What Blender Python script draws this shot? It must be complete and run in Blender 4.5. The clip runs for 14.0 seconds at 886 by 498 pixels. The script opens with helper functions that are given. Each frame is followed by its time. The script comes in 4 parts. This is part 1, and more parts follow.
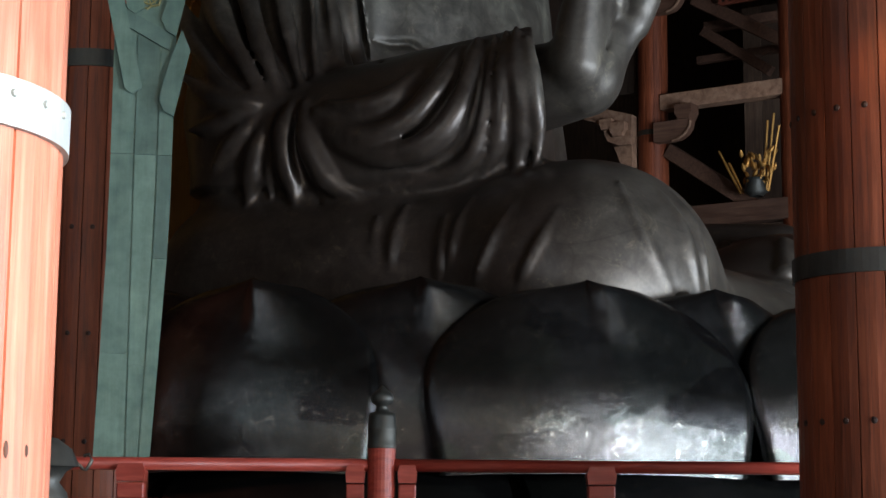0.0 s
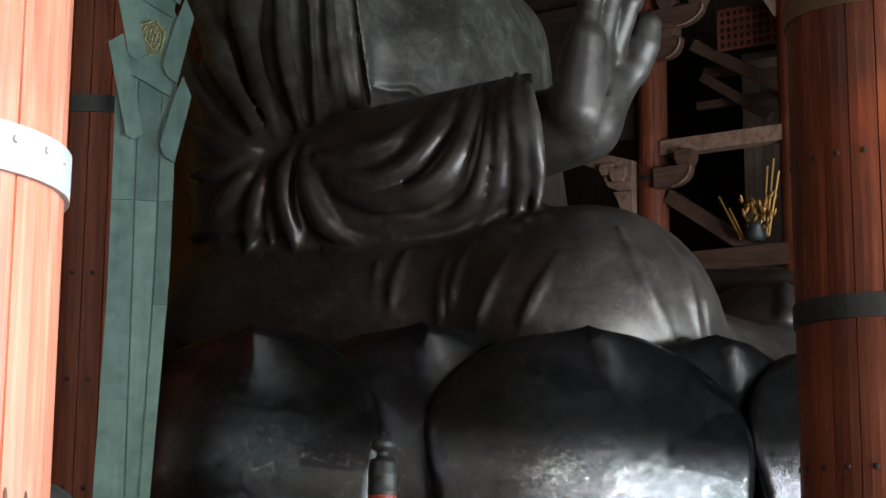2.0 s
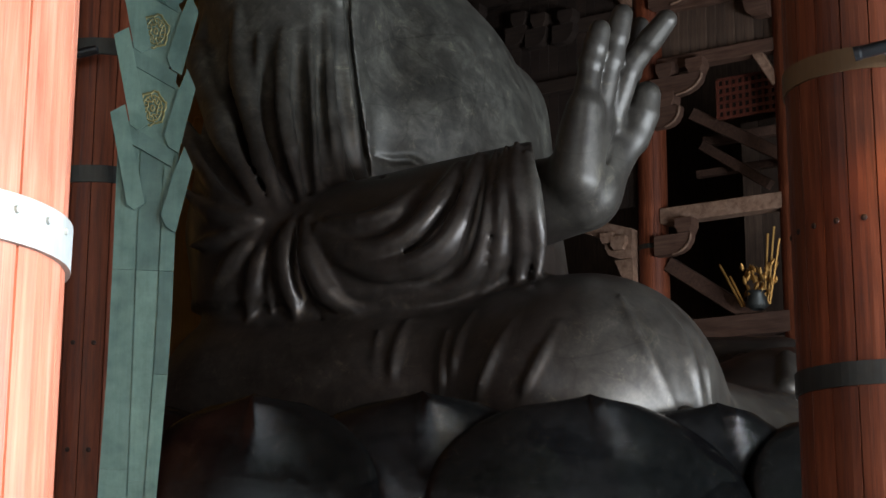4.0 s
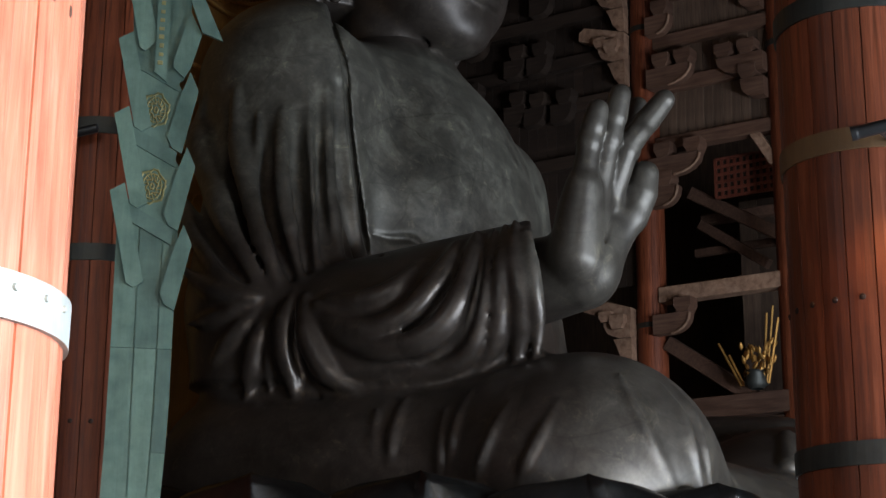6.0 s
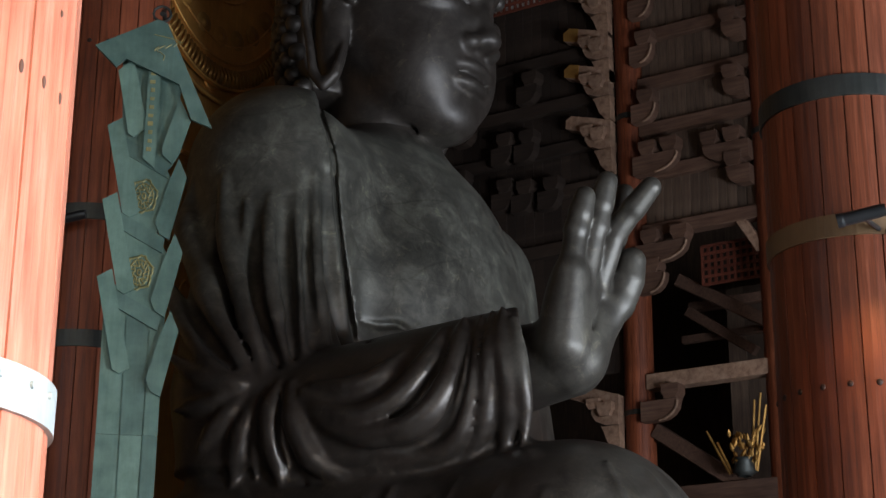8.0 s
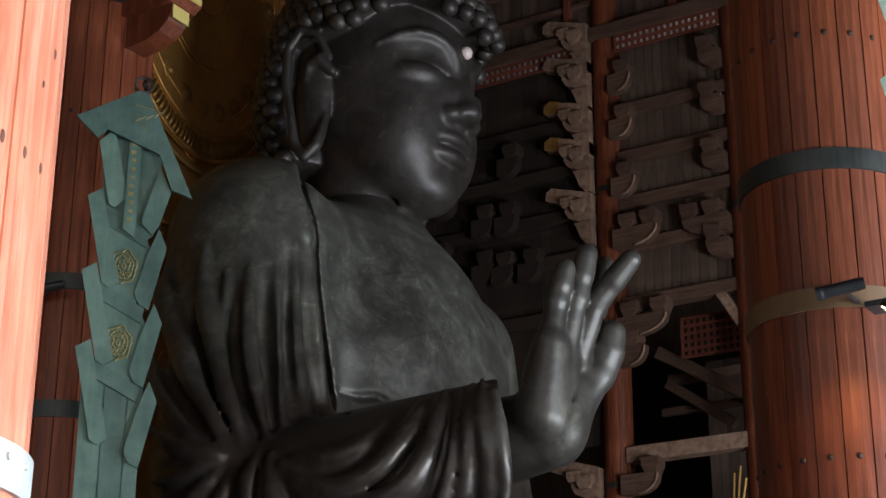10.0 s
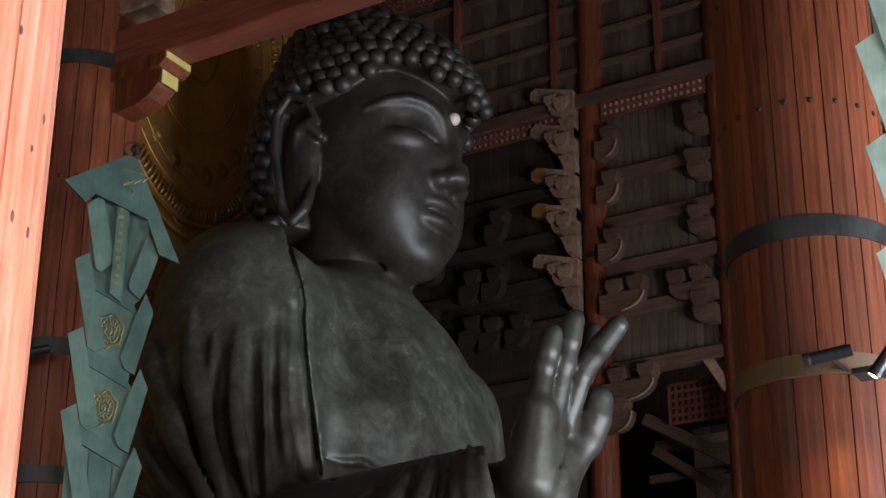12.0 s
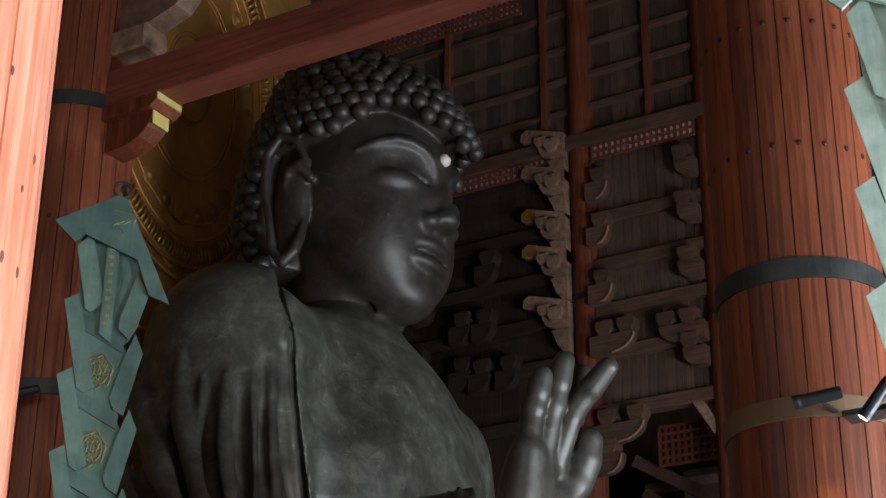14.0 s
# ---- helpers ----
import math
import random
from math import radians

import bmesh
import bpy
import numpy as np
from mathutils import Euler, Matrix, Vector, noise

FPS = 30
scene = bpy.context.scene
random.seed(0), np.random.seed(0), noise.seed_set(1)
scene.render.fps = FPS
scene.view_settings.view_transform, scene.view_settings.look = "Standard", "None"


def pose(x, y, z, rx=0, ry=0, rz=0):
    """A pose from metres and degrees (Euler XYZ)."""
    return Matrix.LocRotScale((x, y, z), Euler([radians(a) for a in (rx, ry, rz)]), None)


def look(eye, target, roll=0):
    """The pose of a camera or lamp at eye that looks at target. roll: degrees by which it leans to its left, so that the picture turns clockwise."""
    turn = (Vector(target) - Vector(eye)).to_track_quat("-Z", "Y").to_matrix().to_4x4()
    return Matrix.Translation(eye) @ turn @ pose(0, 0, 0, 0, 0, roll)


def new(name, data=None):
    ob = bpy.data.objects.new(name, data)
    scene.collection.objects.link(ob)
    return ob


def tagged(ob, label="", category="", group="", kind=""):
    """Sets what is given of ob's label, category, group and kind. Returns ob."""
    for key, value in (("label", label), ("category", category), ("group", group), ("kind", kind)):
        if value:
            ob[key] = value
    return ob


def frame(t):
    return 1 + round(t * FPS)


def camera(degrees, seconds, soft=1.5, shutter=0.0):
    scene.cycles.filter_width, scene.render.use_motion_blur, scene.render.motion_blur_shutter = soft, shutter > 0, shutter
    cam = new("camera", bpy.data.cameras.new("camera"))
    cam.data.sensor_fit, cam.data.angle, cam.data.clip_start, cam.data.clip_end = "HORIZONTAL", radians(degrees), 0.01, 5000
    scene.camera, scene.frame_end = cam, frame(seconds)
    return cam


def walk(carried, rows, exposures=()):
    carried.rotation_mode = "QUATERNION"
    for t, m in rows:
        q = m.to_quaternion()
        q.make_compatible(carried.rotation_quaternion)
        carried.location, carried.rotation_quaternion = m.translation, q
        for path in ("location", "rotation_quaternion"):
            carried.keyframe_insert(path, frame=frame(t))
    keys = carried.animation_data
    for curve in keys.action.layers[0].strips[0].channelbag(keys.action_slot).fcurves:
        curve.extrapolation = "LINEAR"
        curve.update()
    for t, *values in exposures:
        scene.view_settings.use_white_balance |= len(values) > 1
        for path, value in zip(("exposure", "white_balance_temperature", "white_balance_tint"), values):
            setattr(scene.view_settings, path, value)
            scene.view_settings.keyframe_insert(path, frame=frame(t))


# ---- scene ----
# World axes: x points where the statue faces, y to the statue's left, z up; the statue's axis stands at the origin.
cam = camera(29.29, 14.0)
EYE = (16.011, -23.585, 1.75)
TURN = 33.0
# seconds, yaw, pitch, roll: the camera stands still and tilts up, with a slight pan
ROWS = [
    (0.0, 0.000, 8.851, 0.422),
    (0.5, 0.001, 9.082, 0.439),
    (1.0, -0.004, 9.430, 0.417),
    (1.5, 0.005, 9.873, 0.411),
    (2.0, 0.026, 10.388, 0.383),
    (2.5, 0.028, 10.925, 0.386),
    (3.0, 0.048, 11.492, 0.287),
    (5.5, 0.051, 14.684, 0.281),
    (6.0, 0.033, 15.368, 0.295),
    (6.5, -0.011, 16.114, 0.309),
    (7.0, -0.073, 16.861, 0.271),
    (7.5, -0.219, 17.593, 0.264),
    (8.0, -0.399, 18.291, 0.246),
    (10.5, -1.226, 21.283, 0.249),
    (11.0, -1.311, 21.857, 0.240),
    (11.5, -1.399, 22.409, 0.245),
    (12.0, -1.552, 22.926, 0.269),
    (12.5, -1.684, 23.414, 0.263),
    (13.0, -1.775, 23.811, 0.274),
    (13.5, -1.845, 24.137, 0.266),
    (14.0, -1.907, 24.321, 0.279),
]
walk(cam, [(t, pose(*EYE, 90 + pitch, 0, TURN + yaw) @ pose(0, 0, 0, 0, 0, roll)) for t, yaw, pitch, roll in ROWS])

# ---------------------------------------------------------------- light
world = bpy.data.worlds.new("world")
scene.world = world
world.use_nodes = True
wn = world.node_tree.nodes
sky = wn.new("ShaderNodeTexSky")
sky.sky_type, sky.sun_disc = "NISHITA", False
sky.sun_elevation, sky.sun_rotation = radians(16), radians(111)
wn["Background"].inputs[1].default_value = 0.15
world.node_tree.links.new(sky.outputs[0], wn["Background"].inputs[0])


def area_lamp(name, eye, target, sx, sy, power, colour):
    lamp = bpy.data.lights.new(name, "AREA")
    lamp.shape, lamp.size, lamp.size_y, lamp.energy, lamp.color = "RECTANGLE", sx, sy, power, colour
    ob = new(name, lamp)
    ob.matrix_world = look(eye, target)
    return ob


# daylight in the doorways of the front wall
area_lamp("daylight_front", (23.6, 0.0, 2.5), (0, 0, 2.5), 7.0, 4.4, 4200, (0.74, 0.86, 1.0))
area_lamp("daylight_front", (23.6, -10.5, 2.7), (0, -10.5, 2.7), 6.0, 4.8, 4700, (0.74, 0.86, 1.0))
area_lamp("daylight_front", (23.6, -24.0, 4.8), (0, -24.0, 4.8), 7.0, 9.0, 750, (0.86, 0.93, 1.0))
# unseen fill lamp added high on the near side to brighten the statue
area_lamp("daylight_window", (8.0, -27.8, 10.0), (2.0, 0, 9.0), 12.0, 4.0, 450, (0.82, 0.91, 1.0))
# the low sun reaches in through the nearest doorway
sun = bpy.data.lights.new("sun", "SUN")
sun.energy, sun.angle, sun.color = 4.1, radians(0.6), (1.0, 0.91, 0.87)
new("sun", sun).matrix_world = look((math.cos(radians(-21)) * 60, math.sin(radians(-21)) * 60, 60 * math.tan(radians(16))), (0, 0, 0))
scene.view_settings.exposure = 0.0

# ---------------------------------------------------------------- materials
def material(name):
    m = bpy.data.materials.new(name)
    m.use_nodes = True
    t = m.node_tree
    return m, t, t.nodes["Principled BSDF"]


def node(t, kind, links=(), **values):
    n = t.nodes.new(kind)
    for key, value in values.items():
        n.inputs[key.replace("_", " ")].default_value = value
    for a, b in links:
        t.links.new(a, n.inputs[b])
    return n


def ramp(t, source, stops):
    n = t.nodes.new("ShaderNodeValToRGB")
    t.links.new(source, n.inputs[0])
    e = n.color_ramp.elements
    while len(e) < len(stops):
        e.new(0.5)
    for item, (at, c) in zip(e, stops):
        item.position, item.color = at, (*c, 1) if len(c) == 3 else c
    return n.outputs[0]


def coords(t, scale=(1, 1, 1)):
    c = t.nodes.new("ShaderNodeTexCoord")
    m = t.nodes.new("ShaderNodeMapping")
    m.inputs["Scale"].default_value = scale
    t.links.new(c.outputs["Object"], m.inputs[0])
    return m.outputs[0]


def noise_of(t, vec, scale, detail=6.0, rough=0.6, distort=0.0):
    return node(t, "ShaderNodeTexNoise", [(vec, "Vector")], Scale=scale, Detail=detail, Roughness=rough, Distortion=distort).outputs[0]


def mixed(t, fac, a, b, mode="MIX"):
    n = t.nodes.new("ShaderNodeMix")
    n.data_type, n.blend_type = "RGBA", mode
    for v, i in ((fac, 0), (a, 6), (b, 7)):
        if isinstance(v, (int, float)):
            n.inputs[i].default_value = v
        elif isinstance(v, tuple):
            n.inputs[i].default_value = (*v, 1)
        else:
            t.links.new(v, n.inputs[i])
    return n.outputs[2]


def bump(t, b, height, strength, distance):
    n = node(t, "ShaderNodeBump", [(height, "Height")], Strength=strength, Distance=distance)
    t.links.new(n.outputs[0], b.inputs["Normal"])


def wood(name, dark, mid, light, rough=0.55, along=(6, 6, 0.35), spread=0.5, relief=0.35, cracks=0.0):
    """Grained wood, streaked along one axis, with blotches and a different tone for every board."""
    m, t, b = material(name)
    vec = coords(t, along)
    grain = noise_of(t, vec, 3.0, 8, 0.65, 0.4)
    blotch = noise_of(t, coords(t), 0.9, 4, 0.6)
    c = ramp(t, grain, [(0.28, dark), (0.5, mid), (0.75, light)])
    info = t.nodes.new("ShaderNodeObjectInfo")
    tone = ramp(t, info.outputs["Random"], [(0.0, (1 - spread * 0.5,) * 3), (1.0, (1 + spread * 0.25,) * 3)])
    c = mixed(t, 1.0, c, tone, "MULTIPLY")
    c = mixed(t, 0.8, c, ramp(t, blotch, [(0.3, (0.62, 0.6, 0.6)), (0.65, (1.08, 1.05, 1.02))]), "MULTIPLY")
    if cracks:
        # long drying checks and dark weather stains
        check = noise_of(t, coords(t, tuple(3.2 * q if q > 1 else 0.45 * q for q in along)), 1.3, 3, 0.5, 0.6)
        c = mixed(t, ramp(t, check, [(0.485, (0, 0, 0)), (0.5, (cracks,) * 3), (0.515, (0, 0, 0))]), c, (0.02, 0.008, 0.005))
        stain = noise_of(t, coords(t, (1.6, 1.6, 0.5)), 1.6, 7, 0.72, 0.8)
        c = mixed(t, ramp(t, stain, [(0.52, (0, 0, 0)), (0.66, (0.55 * cracks,) * 3)]), c, mixed(t, 1.0, c, (0.42, 0.36, 0.34), "MULTIPLY"))
    t.links.new(c, b.inputs["Base Color"])
    b.inputs["Specular IOR Level"].default_value = 0.3
    t.links.new(ramp(t, grain, [(0.3, (rough - 0.12,) * 3), (0.7, (rough + 0.15,) * 3)]), b.inputs["Roughness"])
    bump(t, b, grain, relief, 0.012)
    return m


RED = wood("red_lacquered_wood", (0.078, 0.022, 0.010), (0.175, 0.042, 0.016), (0.265, 0.074, 0.031), 0.5, cracks=0.5)
RED_BEAM = wood("red_lacquered_beam", (0.11, 0.03, 0.016), (0.19, 0.048, 0.026), (0.26, 0.075, 0.042), 0.5, (0.35, 6, 6))
RAIL_RED = wood("red_painted_rail", (0.16, 0.024, 0.016), (0.24, 0.036, 0.024), (0.34, 0.07, 0.045), 0.4, (0.5, 6, 6), 0.2)
PALE = wood("bare_weathered_wood", (0.13, 0.068, 0.042), (0.26, 0.148, 0.095), (0.37, 0.235, 0.16), 0.7, (2, 2, 2))
BROWN = wood("brown_aged_wood", (0.055, 0.025, 0.015), (0.10, 0.05, 0.032), (0.15, 0.083, 0.055), 0.65, (0.4, 5, 5))
PLANK = wood("dark_plank_wood", (0.046, 0.025, 0.016), (0.088, 0.052, 0.034), (0.14, 0.092, 0.062), 0.7, (5, 5, 0.3), 0.7)


def seams(t, vec, scale, width):
    """Thin irregular joint lines, 1 on the line and 0 off it."""
    wob = noise_of(t, vec, 2.0, 3, 0.6)
    off = t.nodes.new("ShaderNodeVectorMath")
    off.operation = "MULTIPLY_ADD"
    t.links.new(wob, off.inputs[0])
    off.inputs[1].default_value = (0.08, 0.08, 0.08)
    t.links.new(vec, off.inputs[2])
    v = t.nodes.new("ShaderNodeTexVoronoi")
    v.feature, v.distance = "DISTANCE_TO_EDGE", "CHEBYCHEV"
    v.inputs["Scale"].default_value = scale
    v.inputs["Randomness"].default_value = 0.55
    t.links.new(off.outputs[0], v.inputs["Vector"])
    return ramp(t, v.outputs[0], [(0.0, (1, 1, 1)), (width, (0, 0, 0))])


def bronze():
    m, t, b = material("dark_patinated_bronze")
    vec = coords(t)
    big = noise_of(t, vec, 0.45, 5, 0.6, 0.3)
    mid = noise_of(t, vec, 1.7, 6, 0.7, 0.5)
    fine = noise_of(t, vec, 8.0, 8, 0.7)
    polished = ramp(t, mid, [(0.3, (0.029, 0.022, 0.018)), (0.7, (0.064, 0.051, 0.043))])
    patina = ramp(t, mid, [(0.3, (0.054, 0.050, 0.042)), (0.5, (0.096, 0.089, 0.073)), (0.72, (0.18, 0.170, 0.136))])
    # chest and shoulders were cast at another time than head and lap, and kept a duller, greyer skin
    sep = node(t, "ShaderNodeSeparateXYZ", [(vec, "Vector")])
    wob = node(t, "ShaderNodeMath", [(big, 0)])
    wob.operation = "MULTIPLY_ADD"
    wob.inputs[1].default_value = 2.6
    t.links.new(sep.outputs[2], wob.inputs[2])
    low = node(t, "ShaderNodeMapRange", [(wob.outputs[0], "Value")], From_Min=9.4, From_Max=11.6)
    high = node(t, "ShaderNodeMapRange", [(sep.outputs[2], "Value")], From_Min=12.6, From_Max=13.1, To_Min=1.0, To_Max=0.0)
    zone = node(t, "ShaderNodeMath", [(low.outputs[0], 0), (high.outputs[0], 1)])
    zone.operation = "MULTIPLY"
    trunk = node(t, "ShaderNodeMapRange", [(sep.outputs[0], "Value")], From_Min=3.6, From_Max=4.0, To_Min=1.0, To_Max=0.0)
    zone_in = zone
    zone = node(t, "ShaderNodeMath", [(zone_in.outputs[0], 0), (trunk.outputs[0], 1)])
    zone.operation = "MULTIPLY"
    hand = node(t, "ShaderNodeMapRange", [(sep.outputs[0], "Value")], From_Min=4.85, From_Max=5.15, To_Max=0.35)
    hand2 = node(t, "ShaderNodeMapRange", [(sep.outputs[2], "Value")], From_Min=7.0, From_Max=7.2)
    hand3 = node(t, "ShaderNodeMath", [(hand.outputs[0], 0), (hand2.outputs[0], 1)])
    hand3.operation = "MULTIPLY"
    zone2 = node(t, "ShaderNodeMath", [(zone.outputs[0], 0), (hand3.outputs[0], 1)])
    zone2.operation = "MAXIMUM"
    hand3.use_clamp = True
    # the worn knee is greyer than the rest of the lap
    knee = node(t, "ShaderNodeMapRange", [(sep.outputs[0], "Value")], From_Min=5.6, From_Max=6.3, To_Max=0.3)
    knee2 = node(t, "ShaderNodeMapRange", [(sep.outputs[2], "Value")], From_Min=6.25, From_Max=6.4, To_Min=1.0, To_Max=0.0)
    knee3 = node(t, "ShaderNodeMath", [(knee.outputs[0], 0), (knee2.outputs[0], 1)])
    knee3.operation = "MULTIPLY"
    zone = node(t, "ShaderNodeMath", [(zone2.outputs[0], 0), (knee3.outputs[0], 1)])
    zone.operation = "MAXIMUM"
    c = mixed(t, zone.outputs[0], polished, patina)
    c = mixed(t, 0.6, c, ramp(t, fine, [(0.3, (0.65, 0.65, 0.65)), (0.7, (1.25, 1.25, 1.22))]), "MULTIPLY")
    line = seams(t, coords(t, (0.45, 0.45, 1.0)), 1.1, 0.012)
    c = mixed(t, line, c, mixed(t, 1.0, c, (0.80, 0.80, 0.78), "MULTIPLY"))
    spots = ramp(t, noise_of(t, vec, 3.2, 9, 0.8, 0.8), [(0.56, (0, 0, 0)), (0.68, (1, 1, 1))])
    c = mixed(t, spots, c, mixed(t, 1.0, c, (2.0, 1.98, 1.75), "MULTIPLY"))
    t.links.new(c, b.inputs["Base Color"])
    b.inputs["Metallic"].default_value = 0.45
    r = mixed(t, zone.outputs[0], (0.36, 0.36, 0.36), (0.54, 0.54, 0.54))
    r2 = mixed(t, 0.6, r, ramp(t, mid, [(0.3, (0.75, 0.75, 0.75)), (0.75, (1.35, 1.35, 1.35))]), "MULTIPLY")
    headz = node(t, "ShaderNodeMapRange", [(sep.outputs[2], "Value")], From_Min=13.0, From_Max=13.3, To_Max=0.12)
    r3 = node(t, "ShaderNodeMath", [(r2, 0), (headz.outputs[0], 1)])
    t.links.new(r3.outputs[0], b.inputs["Roughness"])
    bump(t, b, noise_of(t, vec, 2.6, 9, 0.72), 0.16, 0.04)
    return m


def petal_bronze():
    m, t, b = material("worn_lotus_bronze")
    vec = coords(t)
    big = noise_of(t, vec, 0.9, 6, 0.65)
    fine = noise_of(t, vec, 9.0, 8, 0.75)
    c = ramp(t, big, [(0.3, (0.034, 0.025, 0.018)), (0.52, (0.053, 0.047, 0.038)), (0.75, (0.085, 0.086, 0.073))])
    c = mixed(t, 0.6, c, ramp(t, fine, [(0.3, (0.6, 0.6, 0.6)), (0.7, (1.3, 1.3, 1.2))]), "MULTIPLY")
    panel = t.nodes.new("ShaderNodeTexVoronoi")
    panel.distance = "CHEBYCHEV"
    panel.inputs["Scale"].default_value = 1.1
    t.links.new(coords(t, (0.8, 0.8, 1.3)), panel.inputs["Vector"])
    c = mixed(t, 0.42, c, panel.outputs["Color"], "SOFT_LIGHT")
    bw = t.nodes.new("ShaderNodeRGBToBW")
    t.links.new(c, bw.inputs[0])
    c = mixed(t, 0.85, c, bw.outputs[0])
    scratch = ramp(t, noise_of(t, vec, 5.0, 10, 0.85, 1.2), [(0.56, (0, 0, 0)), (0.64, (0.9, 0.9, 0.9))])
    line = seams(t, coords(t, (0.5, 0.5, 1.0)), 1.5, 0.007)
    c = mixed(t, line, c, mixed(t, 1.0, c, (0.75, 0.75, 0.75), "MULTIPLY"))
    c = mixed(t, scratch, c, (0.19, 0.185, 0.16))
    t.links.new(c, b.inputs["Base Color"])
    b.inputs["Metallic"].default_value = 0.92
    polish = t.nodes.new("ShaderNodeRGBToBW")
    t.links.new(panel.outputs["Color"], polish.inputs[0])
    plate = ramp(t, polish.outputs[0], [(0.2, (0.09, 0.09, 0.09)), (0.8, (0.19, 0.19, 0.19))])
    t.links.new(mixed(t, 0.5, plate, ramp(t, fine, [(0.3, (0.09, 0.09, 0.09)), (0.7, (0.26, 0.26, 0.26))])), b.inputs["Roughness"])
    relief = mixed(t, 0.35, noise_of(t, vec, 6.0, 10, 0.85, 0.6), noise_of(t, vec, 2.2, 4, 0.6, 1.0))
    bump(t, b, relief, 0.36, 0.03)
    return m


def metal(name, a, b_, metallic, rough, scale=5.0, relief=0.2, depth=0.01):
    m, t, b = material(name)
    vec = coords(t)
    n1, n2 = noise_of(t, vec, scale, 7, 0.65), noise_of(t, vec, scale * 0.2, 4, 0.6)
    c = mixed(t, 0.5, ramp(t, n1, [(0.3, a), (0.7, b_)]), ramp(t, n2, [(0.3, a), (0.7, b_)]))
    info = t.nodes.new("ShaderNodeObjectInfo")
    c = mixed(t, 1.0, c, ramp(t, info.outputs["Random"], [(0.0, (0.66, 0.70, 0.72)), (1.0, (1.2, 1.18, 1.14))]), "MULTIPLY")
    streak = noise_of(t, coords(t, (9, 9, 0.5)), 2.0, 6, 0.7, 0.3)
    c = mixed(t, 0.45, c, ramp(t, streak, [(0.3, (0.7, 0.7, 0.7)), (0.7, (1.25, 1.25, 1.25))]), "MULTIPLY")
    t.links.new(c, b.inputs["Base Color"])
    b.inputs["Metallic"].default_value = metallic
    t.links.new(ramp(t, n1, [(0.3, (rough - 0.08,) * 3), (0.7, (rough + 0.12,) * 3)]), b.inputs["Roughness"])
    bump(t, b, n1, relief, depth)
    return m


# the pillars' red wood again, lighter and more orange: sunlight painted into the colour
LIT_RED = wood("sun_bleached_red_wood", (0.41, 0.115, 0.065), (0.56, 0.20, 0.12), (0.68, 0.33, 0.235), 0.5, cracks=0.35)
LATTICE = wood("dark_red_lattice_wood", (0.10, 0.028, 0.016), (0.16, 0.042, 0.024), (0.21, 0.06, 0.035), 0.55)
JEWEL = metal("pale_rose_stone", (0.55, 0.40, 0.36), (0.7, 0.55, 0.5), 0.0, 0.4)
WHITE = metal("white_paper_paint", (0.6, 0.57, 0.55), (0.8, 0.77, 0.74), 0.0, 0.8)
BRONZE = bronze()
PETAL = petal_bronze()
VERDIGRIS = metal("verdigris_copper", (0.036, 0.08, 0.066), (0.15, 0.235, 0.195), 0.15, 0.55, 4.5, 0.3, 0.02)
OCHRE = metal("ochre_cloth", (0.085, 0.043, 0.017), (0.15, 0.078, 0.03), 0.0, 0.7)
IRON = metal("dark_iron", (0.03, 0.030, 0.028), (0.075, 0.074, 0.066), 0.7, 0.5)
TIN = metal("pale_worn_zinc", (0.26, 0.29, 0.29), (0.46, 0.49, 0.48), 0.3, 0.55, 6.0)
RUST = metal("rusty_nail_iron", (0.022, 0.010, 0.007), (0.05, 0.02, 0.012), 0.4, 0.6)
KNOT = metal("dark_wood_knot", (0.05, 0.022, 0.014), (0.12, 0.05, 0.03), 0.0, 0.7, 20.0)
# paler copy of the verdigris copper, with strong daylight put into its colour
VERDIGRIS_LIT = metal("chalky_verdigris", (0.25, 0.37, 0.31), (0.58, 0.69, 0.61), 0.1, 0.6, 5.0, 0.35, 0.02)
# the darkest of the wood tones
DARKEST = wood("sooty_dark_wood", (0.014, 0.008, 0.005), (0.03, 0.017, 0.011), (0.048, 0.029, 0.019), 0.7, (0.4, 5, 5))
GILT = metal("old_gold_leaf", (0.36, 0.16, 0.04), (0.62, 0.33, 0.09), 0.7, 0.45, 2.5, 0.4, 0.03)
DULL_GILT = metal("dulled_gold_leaf", (0.13, 0.13, 0.06), (0.34, 0.29, 0.12), 0.4, 0.5, 6.0, 0.3, 0.01)
YELLOW = metal("yellow_paint", (0.5, 0.36, 0.08), (0.72, 0.55, 0.2), 0.0, 0.6, 4.0)
STONE = metal("grey_granite", (0.10, 0.095, 0.088), (0.19, 0.183, 0.172), 0.0, 0.8, 8.0)
BLACK = metal("black_lamp_paint", (0.012, 0.012, 0.013), (0.025, 0.025, 0.027), 0.3, 0.4)

# ---------------------------------------------------------------- mesh helpers
def part(name, bm, mat, parent=None, label="", smooth=False):
    me = bpy.data.meshes.new(name)
    if smooth:
        for f in bm.faces:
            f.smooth = True
    bm.to_mesh(me)
    bm.free()
    me.materials.append(mat)
    ob = new(name, me)
    if parent:
        ob.parent = parent
    return tagged(ob, label)


def share(ob, parent, m):
    """One more piece on the same mesh."""
    o = new(ob.name.split(".")[0], ob.data)
    o.parent, o.matrix_basis = parent, m
    return o


def empty(name, m, label="", category="", group="", kind=""):
    ob = new(name)
    ob.matrix_world = m
    return tagged(ob, label, category, group, kind)


